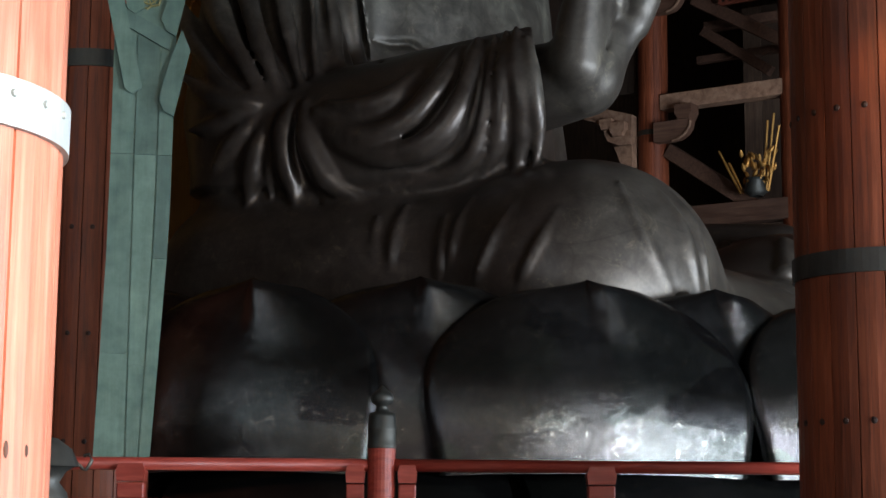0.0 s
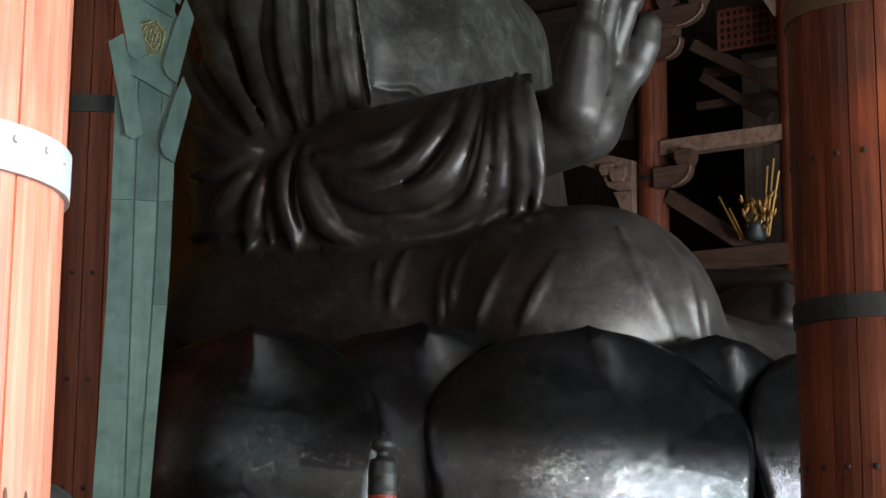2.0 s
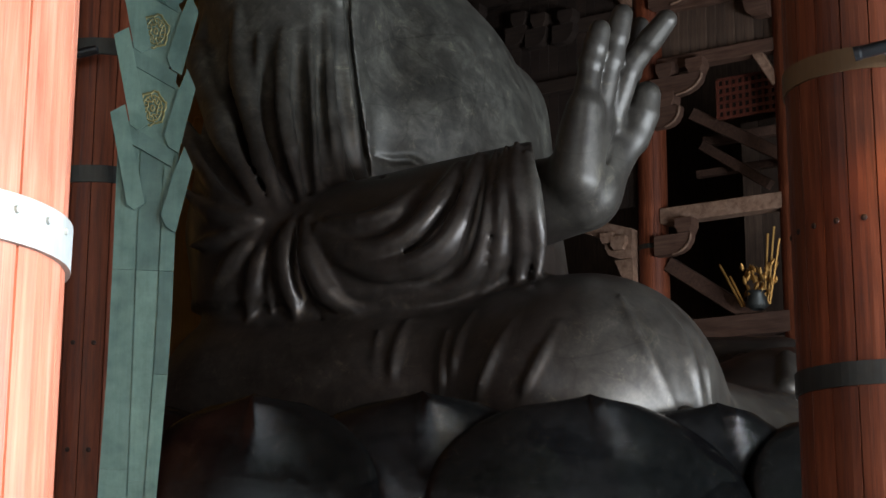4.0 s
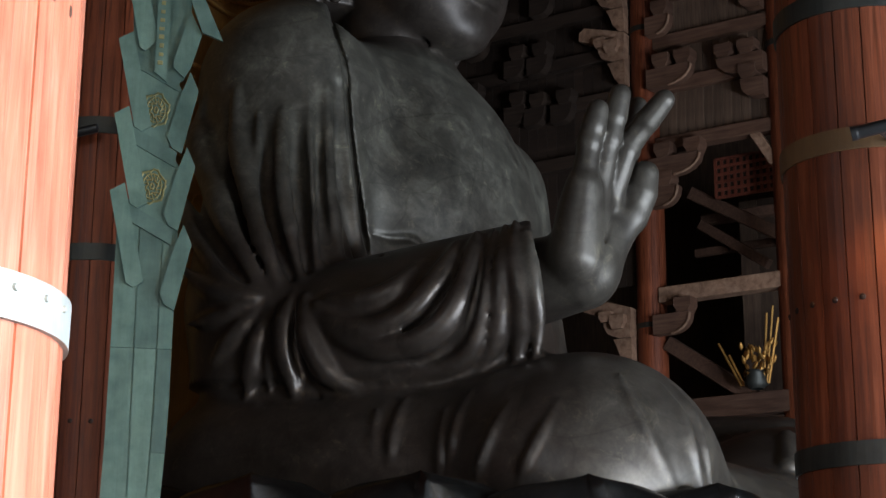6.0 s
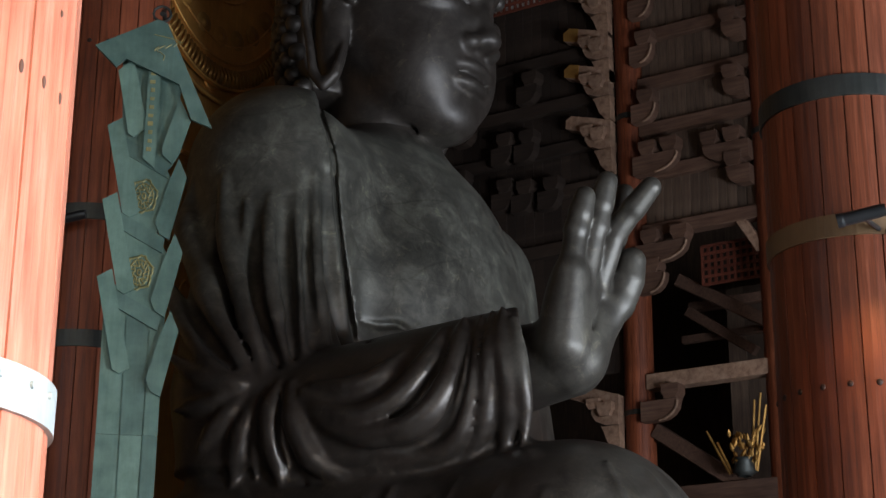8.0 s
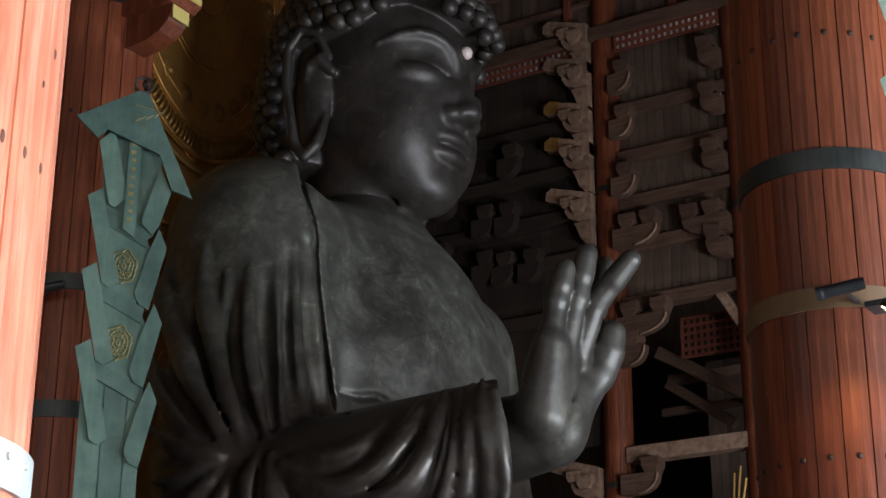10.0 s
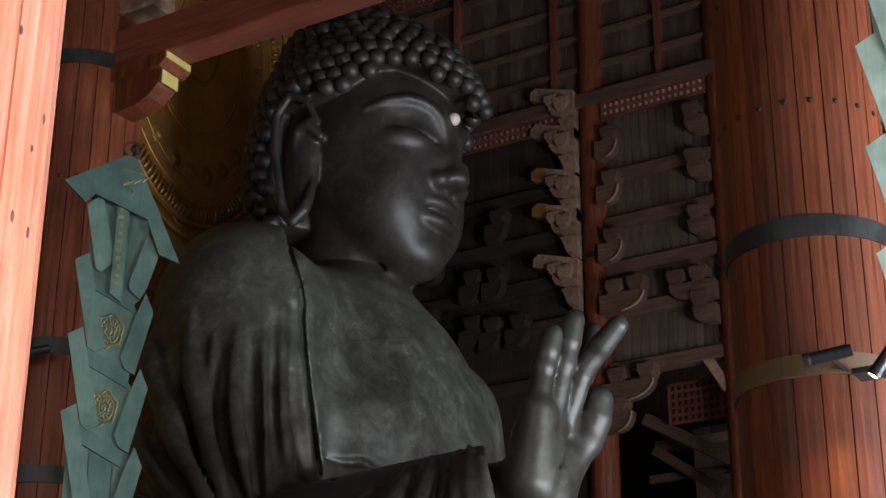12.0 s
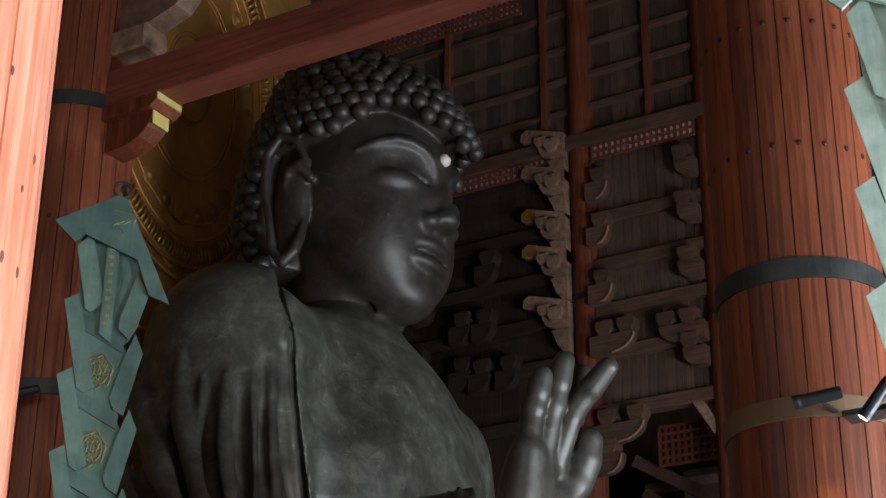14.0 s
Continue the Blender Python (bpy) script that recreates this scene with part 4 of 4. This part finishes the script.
    part("hanging_ring", ring, IRON, ob)
    return ob


banner(pose(3.34, -10.11, 0, 0, 0, 43.2), "weathered green copper banner of stepped plates hanging on a pillar", VERDIGRIS)
banner(pose(12.54 + 0.50 * 0.96, -11.58 + 0.50 * 0.28, -0.58, 0, 0, 16.1), "pale green copper banner on a pillar, daylight painted into its colour", VERDIGRIS_LIT)


# ---------------------------------------------------------------- tie beam with its painted corbel, between two pillars
beam = tagged(part("tie_beam", box(bmesh.new(), 2.55, 10.7, -9.72, -9.28, 12.16, 12.70, 0.02), RED_BEAM), "long red lacquered tie beam between two pillars", "beam", kind="structure")


def corbel():
    ob = empty("corbel", pose(0, 0, 0), "red corbel with yellow painted end under a tie beam", "corbel")
    arm = [(2.5, 11.56), (2.75, 11.54), (3.0, 11.57), (3.2, 11.64), (3.34, 11.76), (3.4, 11.9), (3.4, 11.97), (2.5, 11.97)]
    part("arm", prism(bmesh.new(), arm, -9.66, -9.34), RED, ob)
    part("end_face", box(bmesh.new(), 3.4, 3.412, -9.65, -9.35, 11.78, 11.96), YELLOW, ob, "yellow painted end face")
    block = [(2.5, 11.97), (3.42, 11.97), (3.52, 12.05), (3.52, 12.155), (2.5, 12.155)]
    part("bearing_block", prism(bmesh.new(), block, -9.74, -9.26), RED, ob)
    part("block_face", box(bmesh.new(), 3.52, 3.532, -9.73, -9.27, 12.06, 12.15), YELLOW, ob, "yellow painted edge")
    return ob


corbel()
upper = empty("upper_bracket", pose(0, 0, 0), "bare pale wooden bracket arm above the tie beam", "bracket")
part("arm", prism(bmesh.new(), [(2.5, 13.35), (3.1, 13.3), (3.6, 13.45), (3.75, 13.62), (3.55, 13.75), (3.3, 13.78), (2.5, 14.1)], -9.62, -9.30), PALE, upper)
part("block", box(bmesh.new(), 2.6, 3.2, -9.7, -9.25, 12.95, 13.3, 0.03), PALE, upper)


# ---------------------------------------------------------------- far row of the hall: post, beams, boards, bracket sets
FY = 13.0
pillar(-1.72, FY + 0.1, 0.37, ROOF, [(10.9, 0.12, IRON, HOOP), (18.65, 0.14, IRON, HOOP)], "slender red pillar carrying stacked brackets", 12, group="pillars of the far row")
pillar(1.95, FY + 0.1, 0.37, ROOF, [(17.5, 0.14, IRON, HOOP)], "slender red pillar carrying stacked brackets", 12, group="pillars of the far row")
pillar(-9.0, FY + 0.1, 0.37, ROOF, [(17.5, 0.14, IRON, HOOP)], "slender red pillar carrying stacked brackets", 12, group="pillars of the far row")


def far_beam(x0, x1, z0, z1, mat, depth=0.14, label="long dark wooden beam of the far wall"):
    return tagged(part("wall_beam", box(bmesh.new(), x0, x1, FY - depth, FY + 0.2, z0, z1, 0.015), mat), label, "beam", "beams of the far wall", "structure")


far_beam(-1.4, 9.0, 11.42, 11.80, PALE, 0.2, "bare grey-brown wooden tie beam")
far_beam(-1.4, 9.0, 8.48, 8.98, BROWN, 0.25, "reddish brown wooden sill beam")
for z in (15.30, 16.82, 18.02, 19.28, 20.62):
    far_beam(-9.0, -2.05, z, z + 0.34, DARKEST)
    far_beam(-1.4, 9.0, z, z + 0.34, BROWN)
far_beam(-9.0, 9.0, 22.95, 23.35, BROWN, 0.3, "red beam above a lattice strip")
for z in (24.15, 25.15, 26.15, 27.3):
    far_beam(-14.0, 9.0, z, z + 0.16, BROWN, 0.10)
for x in (-12.0, -9.0, -5.85, -2.75, 0.35, 3.4):
    tagged(part("wall_post", box(bmesh.new(), x - 0.09, x + 0.09, FY - 0.17, FY + 0.2, 23.35, ROOF, 0.01), LATTICE), "narrow dark red wall post", "post", "posts of the upper wall", "structure")


def lattice(x0, x1, z0, z1, y, label, back=None):
    """Crossed slats before a paler board."""
    ob = empty("lattice_strip", pose(0, 0, 0), label, "lattice", "lattice strips", "structure")
    part("backing", box(bmesh.new(), x0, x1, y + 0.05, y + 0.08, z0, z1), back or WHITE, ob)
    n = int((x1 - x0) / 0.17)
    bar = None
    for i in range(n + 1):
        x = x0 + (x1 - x0) * i / n
        if bar is None:
            bar = part("slat", box(bmesh.new(), -0.038, 0.038, -0.02, 0.02, 0, z1 - z0), LATTICE, ob)
            bar.matrix_basis = pose(x, y, z0)
        else:
            share(bar, ob, pose(x, y, z0))
    m = max(2, int((z1 - z0) / 0.17))
    for j in range(m + 1):
        z = z0 + (z1 - z0) * j / m
        part("rail", box(bmesh.new(), x0, x1, y - 0.026, y + 0.026, z - 0.038, z + 0.038), LATTICE, ob)
    return ob


lattice(-1.3, 1.6, 22.5, 22.93, FY - 0.2, "red lattice strip with pale openings under a beam")
lattice(-6.5, -2.2, 22.5, 22.93, FY - 0.2, "red lattice strip with pale openings under a beam")
lattice(-9.6, -3.4, 27.75, 28.75, FY - 0.2, "red lattice panel with pale openings near the roof")


def boards(name, x0, x1, z0, z1, w, mat, seed, y=FY + 0.05):
    ob = empty(name, pose(0, 0, 0), "wall panel of aged vertical boards", "wall", "", "structure")
    n = int((x1 - x0) / w)
    rnd = random.Random(seed)
    first = part("board", box(bmesh.new(), 0.004, (x1 - x0) / n - 0.004, 0, 0.05, 0, z1 - z0, 0.006), mat, ob)
    first.matrix_basis = pose(x0, y, z0)
    for i in range(1, n):
        share(first, ob, pose(x0 + (x1 - x0) * i / n, y + rnd.uniform(-0.008, 0.008), z0))
    return ob


boards("wall_panel_1", -1.35, 1.6, 15.4, 22.6, 0.23, PLANK, 1)
boards("wall_panel_2", -9.0, -2.1, 12.0, 22.6, 0.27, DARKEST, 2)
boards("wall_panel_3", -14.0, 9.0, 23.4, 29.3, 0.42, PLANK, 3)
boards("wall_panel_4", 2.3, 9.0, 15.4, 22.6, 0.23, PLANK, 5)
boards("wall_panel_5", -1.4, 9.0, 3.0, 15.3, 0.5, PLANK, 6, FY + 5.0)


def cup_block(bm, x, y, z, w=0.44, h=0.36, d=0.42):
    """A bearing block: square above, hollow-chamfered below."""
    a = [(-w / 2, h), (w / 2, h), (w / 2, h * 0.45), (w * 0.34, h * 0.1), (w * 0.34, 0), (-w * 0.34, 0), (-w * 0.34, h * 0.1), (-w / 2, h * 0.45)]
    prism(bm, a, -d / 2, d / 2, Matrix.Translation((x, y, z)))
    return bm


def bracket(x, z, s, reach, blocks, mat, label, y=FY - 0.30, drop=0.42, tip=None):
    """A bracket arm that runs out sideways from a pillar (s = 1 or -1) with bearing blocks on it."""
    ob = empty("bracket_arm", pose(x, y, z), label, "bracket", "bracket sets of the far row")
    pts = [(0, 0.0), (0, -drop)] + [(s * reach * (0.45 + 0.55 * math.sin(q)), -drop * math.cos(q)) for q in (0.0, 0.4, 0.8, 1.2, 1.57)] + [(s * reach, 0.06), (0, 0.06)]
    part("arm", prism(bmesh.new(), pts, -0.15, 0.15), mat, ob)
    for bx in blocks:
        part("bearing_block", cup_block(bmesh.new(), s * bx, 0, 0.06), mat, ob)
    if tip:
        rim = [(s * reach * (0.45 + 0.57 * math.sin(q)), -0.155, -(drop + 0.02) * math.cos(q)) for q in (0.1, 0.4, 0.7, 1.0, 1.3, 1.57)]
        part("pale_edge", tube(bmesh.new(), rim, 0.035, 6), tip, ob, "pale painted edge")
    return ob


DARKSET = "dark wooden bracket arm with bearing blocks against the wall"
for z, blocks, reach in ((21.65, (0.42,), 0.62), (20.35, (0.42,), 0.62), (18.72, (0.42,), 0.66), (17.3, (0.42, 1.02), 1.2), (14.95, (0.4, 1.2), 1.35), (14.2, (0.42,), 0.75), (11.0, (0.8,), 0.95)):
    bracket(-1.45, z, 1, reach, blocks, BROWN, DARKSET, tip=PALE)
for z, blocks, reach in ((21.7, (0.35,), 0.55), (20.4, (0.35,), 0.55), (18.85, (0.35,), 0.6), (17.2, (0.4, 1.0), 1.2), (16.55, (0.4,), 0.6)):
    bracket(1.65, z, -1, reach, blocks, BROWN, DARKSET)
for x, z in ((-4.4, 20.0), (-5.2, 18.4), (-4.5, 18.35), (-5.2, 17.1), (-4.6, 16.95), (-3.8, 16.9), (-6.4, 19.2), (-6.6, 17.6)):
    bracket(x - 0.4, z, 1, 0.62, (0.42,), DARKEST, DARKSET)


def stepped_bracket(z, mat, tip, label):
    """A carved bracket that steps out from the pillar's other side."""
    ob = empty("carved_bracket", pose(-2.06, FY - 0.25, z), label, "bracket", "carved brackets on the slender pillar")
    part("nose", prism(bmesh.new(), [(0, 0.95), (0, 0.55), (-0.55, 0.62), (-0.8, 0.78), (-0.98, 0.86), (-1.3, 0.98), (-1.28, 1.2), (-1.12, 1.3), (-0.85, 1.22), (-0.4, 1.08)], -0.16, 0.16), mat, ob)
    part("step", prism(bmesh.new(), [(0, 0.55), (0, 0.2), (-0.35, 0.22), (-0.62, 0.34), (-0.72, 0.52), (-0.72, 0.62), (-0.55, 0.62)], -0.2, 0.2), mat, ob)
    part("bearing_block", cup_block(bmesh.new(), -0.30, -0.1, 0.42, 0.4, 0.34, 0.5), mat, ob)
    part("bearing_block", cup_block(bmesh.new(), -0.62, -0.1, 0.62, 0.34, 0.26, 0.46), mat, ob)
    part("foot", prism(bmesh.new(), [(0, 0.2), (0, -0.45), (-0.16, -0.43), (-0.32, -0.22), (-0.42, 0.05), (-0.5, 0.2)], -0.14, 0.14), mat, ob)
    if tip:
        part("gilt_tip", prism(bmesh.new(), [(-0.9, 0.86), (-1.3, 0.98), (-1.3, 1.2), (-1.12, 1.31), (-0.85, 1.23)], -0.165, 0.165), tip, ob, "gilded carved tip")
    return ob


for z, mat, tip in ((10.4, PALE, None), (17.6, PALE, None), (19.05, PALE, GILT), (20.1, PALE, GILT), (21.4, PALE, None), (22.5, PALE, None)):
    stepped_bracket(z, mat, tip, "pale carved wooden bracket on a slender pillar" if not tip else "carved wooden bracket with gilded tip on a pillar")


def brace(name, a, b, w, mat, label):
    d = Vector(b) - Vector(a)
    ob = part(name, box(bmesh.new(), -w / 2, w / 2, -w / 2, w / 2, 0, d.length, 0.02), mat)
    ob.matrix_world = Matrix.Translation(a) @ d.to_track_quat("Z", "Y").to_matrix().to_4x4()
    return tagged(ob, label, "beam", "braces of the far aisle", "structure")


brace("brace", (-1.3, FY + 0.1, 10.45), (1.1, FY + 0.1, 8.75), 0.36, BROWN, "sloping wooden brace from a pillar to a sill beam")
brace("brace", (-1.2, FY + 1.5, 14.6), (3.2, FY + 1.5, 11.9), 0.32, BROWN, "sloping dark wooden brace below a beam")
brace("brace", (-1.2, FY + 2.0, 13.9), (0.6, FY + 2.0, 12.6), 0.26, BROWN, "sloping dark wooden brace below a beam")
brace("brace", (-1.6, FY + 3.0, 14.3), (6.0, FY + 3.0, 14.3), 0.26, BROWN, "level dark wooden beam in the far aisle")
brace("brace", (-1.6, FY + 2.5, 13.3), (6.0, FY + 2.5, 13.3), 0.2, BROWN, "level dark wooden beam in the far aisle")
brace("brace", (1.2, FY, 15.35), (1.7, FY, 14.5), 0.25, PALE, "short pale wooden brace under a beam")
lattice(-0.3, 1.6, 14.2, 15.2, FY + 1.0, "dim lattice panel behind the bracket sets", DARKEST)


# ---------------------------------------------------------------- gilded halo behind the head
def halo():
    ob = empty("gilded_halo", pose(-4.42, 0, 19.5), "dark gold halo with ribbed rim behind the statue's head", "halo")
    def oval(s, a0=0.0, n=72):
        return [(s * 3.0 * math.cos(math.tau * i / n), s * 4.5 * math.sin(math.tau * i / n)) for i in range(n)]
    m = Matrix.Rotation(radians(90), 4, "Z")
    part("plate", prism(bmesh.new(), oval(0.93), -0.03, 0.03, m), GILT, ob, smooth=False)
    for s, r in ((0.22, 0.02), (0.24, 0.02), (0.48, 0.02), (0.51, 0.02), (0.72, 0.02), (0.80, 0.03), (0.925, 0.035), (1.0, 0.05)):
        q = oval(s)
        part("rim", tube(bmesh.new(), [(0.06, y, z) for y, z in q + q[:1]], r, 8), GILT, ob, smooth=True)
    rib = bmesh.new()
    for i in range(150):
        a = math.tau * i / 150
        c, sn = math.cos(a), math.sin(a)
        tube(rib, [(0.06, 2.5 * c, 3.75 * sn), (0.12, 2.62 * c, 3.95 * sn), (0.06, 2.75 * c, 4.12 * sn)], 0.035, 5)
    tagged(part("ribbed_band", rib, GILT, ob, smooth=True), kind="stuff")
    boss = None
    for i in range(24):
        a = math.tau * i / 24
        mm = pose(0.05, 2.0 * math.cos(a), 3.1 * math.sin(a), 0, 90, 0)
        if boss is None:
            boss = part("rosette", lathe(bmesh.new(), [(0.0, 0.06), (0.07, 0.05), (0.1, 0.0), (0.17, 0.03), (0.22, 0.0)], 10), GILT, ob, smooth=True)
            boss.matrix_basis = mm
        else:
            share(boss, ob, mm)
    return ob


halo()


def mandorla():
    """The great gilded flame screen behind the halo, with scrolls and knobs in relief."""
    ob = empty("gilded_screen", pose(-4.6, 0, 0), "tall gilded screen with scrollwork behind the statue", "screen")
    pts = [(-7.5 * math.sin(math.pi * (0.12 + 0.76 * i / 24)) if i <= 24 else 0, 4 + 22 * i / 24) for i in range(25)]
    right = [(-y, z) for y, z in reversed(pts)]
    part("plate", prism(bmesh.new(), pts + right, -0.05, 0.05, Matrix.Rotation(radians(90), 4, "Z")), GILT, ob)
    rnd = random.Random(9)
    bm = bmesh.new()
    for k in range(110):
        y, z, r = rnd.uniform(-5.5, 5.5), rnd.uniform(11, 24), rnd.uniform(0.2, 0.5)
        a0, turn = rnd.uniform(0, 6.28), rnd.choice((-1, 1))
        tube(bm, [(0.08, y + r * (1 - 0.07 * j) * math.cos(a0 + turn * 0.6 * j), z + r * (1 - 0.07 * j) * math.sin(a0 + turn * 0.6 * j)) for j in range(12)], [0.05 - 0.003 * j for j in range(12)], 6)
    tagged(part("scrollwork", bm, GILT, ob, smooth=True), kind="stuff")
    return ob


mandorla()


# ---------------------------------------------------------------- railing round the plinth
def railing():
    ob = empty("railing", pose(6.545, -10.07, 0, 0, 0, 33.9), "red painted wooden railing with bronze-capped post round the plinth", "railing")
    part("top_rail", tube(bmesh.new(), [(-9, 0, 2.2), (-0.13, 0, 2.2)], 0.062, 12), RAIL_RED, ob, smooth=True)
    part("top_rail", tube(bmesh.new(), [(0.13, 0, 2.2), (9, 0, 2.2)], 0.062, 12), RAIL_RED, ob, smooth=True)
    part("lower_rail", box(bmesh.new(), -9, 9, -0.06, 0.06, 1.78, 1.87, 0.01), RAIL_RED, ob)
    part("bottom_rail", box(bmesh.new(), -9, 9, -0.08, 0.08, 1.15, 1.3, 0.01), RAIL_RED, ob)
    for x in (-6.6, -2.40, -0.25, 0.25, 2.12, 4.4, 6.6):
        w = 0.085 if abs(x) < 1 else 0.13
        part("strut", box(bmesh.new(), x - w, x + w, -0.09, 0.09, 1.87, 2.02, 0.012), RAIL_RED, ob)
        part("rail_saddle", prism(bmesh.new(), [(x - w, 2.03), (x + w, 2.03), (x + w * 1.1, 2.12), (x + w * 0.9, 2.2), (x - w * 0.9, 2.2), (x - w * 1.1, 2.12)], -0.1, 0.1), RAIL_RED, ob)
        part("strut_foot", box(bmesh.new(), x - w, x + w, -0.07, 0.07, 1.3, 1.78, 0.01), RAIL_RED, ob)
    post = part("post", lathe(bmesh.new(), [(0.135, 0.0), (0.135, 2.38), (0.0, 2.38)], 24), RAIL_RED, ob, smooth=False)
    part("cap", lathe(bmesh.new(), [(0.138, 2.36), (0.142, 2.37), (0.142, 2.40), (0.136, 2.41), (0.136, 2.52), (0.14, 2.53), (0.14, 2.56), (0.136, 2.57), (0.134, 2.66), (0.118, 2.705), (0.07, 2.715), (0.055, 2.75), (0.06, 2.775), (0.10, 2.80), (0.115, 2.845), (0.095, 2.895), (0.05, 2.925), (0.022, 2.955), (0.0, 2.975)], 28), IRON, post, "dark bronze onion-shaped cap", True)
    return ob


railing()


# ---------------------------------------------------------------- spotlights on the pillars
def spotlight(m, label, hold, glow=0.0):
    ob = empty("spotlight", m, label, "lamp", "spotlights on the pillars")
    part("housing", lathe(bmesh.new(), [(0.0, 0.02), (0.05, 0.0), (0.055, 0.05), (0.055, 0.34), (0.06, 0.36), (0.06, 0.40), (0.048, 0.40), (0.046, 0.385), (0.0, 0.385)], 20), BLACK, ob, smooth=False)
    part("bracket", tube(bmesh.new(), [(0, 0, 0.2), (m.inverted() @ Vector(hold))[:]], 0.02, 8), BLACK, ob)
    if glow:
        part("lens", lathe(bmesh.new(), [(0.0, 0.39), (0.045, 0.39)], 16), LAMP, ob, "glowing warm lens")
    return ob


def lamp_glass():
    m, t, b = material("lit_lamp_glass")
    b.inputs["Emission Color"].default_value = (1.0, 0.8, 0.45, 1)
    b.inputs["Emission Strength"].default_value = 30.0
    return m


LAMP = lamp_glass()
spotlight(look((12.02, -10.62, 6.43), (11.2, -10.86, 6.28)) @ pose(0, 0, 0, 180), "black tubular spotlight on a pillar hoop", (11.75, -9.95, 6.5))
spotlight(look((12.40, -10.52, 6.50), (12.1, -10.60, 6.1)) @ pose(0, 0, 0, 180), "lit black spotlight on a pillar hoop", (11.85, -9.85, 6.45), 1.0)
spotlight(look((2.55, -10.22, 8.28), (2.0, -10.5, 8.15)) @ pose(0, 0, 0, 180), "black tubular spotlight on a pillar hoop", (2.0, -9.9, 8.4))
tagged(part("lamp_shelf", box(bmesh.new(), 11.95, 12.6, -10.45, -10.2, 6.28, 6.33, 0.005), BLACK), "small black shelf for spotlights on a pillar", "shelf")


# ---------------------------------------------------------------- altar things beside the pedestal
def gilt_stalks():
    ob = empty("gilded_flowers", pose(1.2, 12.4, 8.98), "bundle of gilded flower stalks in an altar vase", "ornament")
    rnd = random.Random(3)
    part("vase", lathe(bmesh.new(), [(0.15, 0.0), (0.28, 0.1), (0.2, 0.35), (0.25, 0.42), (0.0, 0.42)], 16), IRON, ob, smooth=True)
    for x, top, lean in ((-0.62, 1.15, -0.28), (-0.5, 0.85, -0.15), (0.3, 1.75, 0.02), (0.42, 1.9, 0.06), (0.5, 1.6, 0.1)):
        part("stalk", tube(bmesh.new(), [(x * 0.6, 0, 0.1), (x + lean, 0, top)], 0.03, 6), GILT, ob)
    for k in range(40):
        a, r, z = rnd.uniform(0, 6.28), rnd.uniform(0.05, 0.45), rnd.uniform(0.2, 0.95)
        bm = bmesh.new()
        lathe(bm, [(0.0, 0.0), (0.05, 0.08), (0.04, 0.16), (0.0, 0.24)], 5, pose(r * math.cos(a), r * math.sin(a), z, rnd.uniform(-40, 40), rnd.uniform(-40, 40), 0))
        part("bud", bm, GILT, ob)
    return ob


gilt_stalks()


def censer():
    ob = empty("bronze_censer", pose(8.09, -15.99, 0), "dark bronze lidded censer with curled handles", "censer")
    part("stand", lathe(bmesh.new(), [(0.24, 0.0), (0.24, 0.1), (0.14, 0.2), (0.12, 1.2), (0.2, 1.45), (0.0, 1.45)], 24), IRON, ob, smooth=True)
    part("bowl", lathe(bmesh.new(), [(0.08, 1.45), (0.17, 1.55), (0.2, 1.72), (0.17, 1.86), (0.12, 1.92), (0.16, 1.99), (0.23, 2.03)], 28), IRON, ob, smooth=True)
    part("lid", lathe(bmesh.new(), [(0.25, 2.02), (0.23, 2.05), (0.19, 2.13), (0.10, 2.195), (0.0, 2.21)], 28), IRON, ob, smooth=True)
    for s in (-1, 1):
        dx, dy = 0.84 * s, 0.545 * s
        part("handle", tube(bmesh.new(), [(dx * (0.2 + 0.1 * k / 6), dy * (0.2 + 0.1 * k / 6), 2.02 + 0.02 * math.sin(k)) for k in range(6)] + [(dx * (0.29 + 0.03 * math.cos(a)), dy * (0.29 + 0.03 * math.cos(a)), 2.06 + 0.04 * math.sin(a)) for a in (-1.2, 0, 1.2, 2.4)], 0.012, 6), IRON, ob, smooth=True)
    return ob


censer()
tagged(part("board_panel", box(bmesh.new(), -0.9, 0.9, -0.03, 0.03, 0.0, 2.17, 0.01), RED), "low red board panel beside a pillar", "panel", kind="structure").matrix_world = pose(0.95, -8.95, 0, 0, 0, 43)


# ---------------------------------------------------------------- the lit spotlight's own beam, down the pillar
spot = bpy.data.lights.new("spot_beam", "SPOT")
spot.energy, spot.color, spot.spot_size, spot.spot_blend, spot.shadow_soft_size = 75, (1.0, 0.5, 0.16), radians(100), 0.8, 0.05
new("spot_beam", spot).matrix_world = look((12.2, -10.75, 6.15), (11.75, -9.9, 4.2))
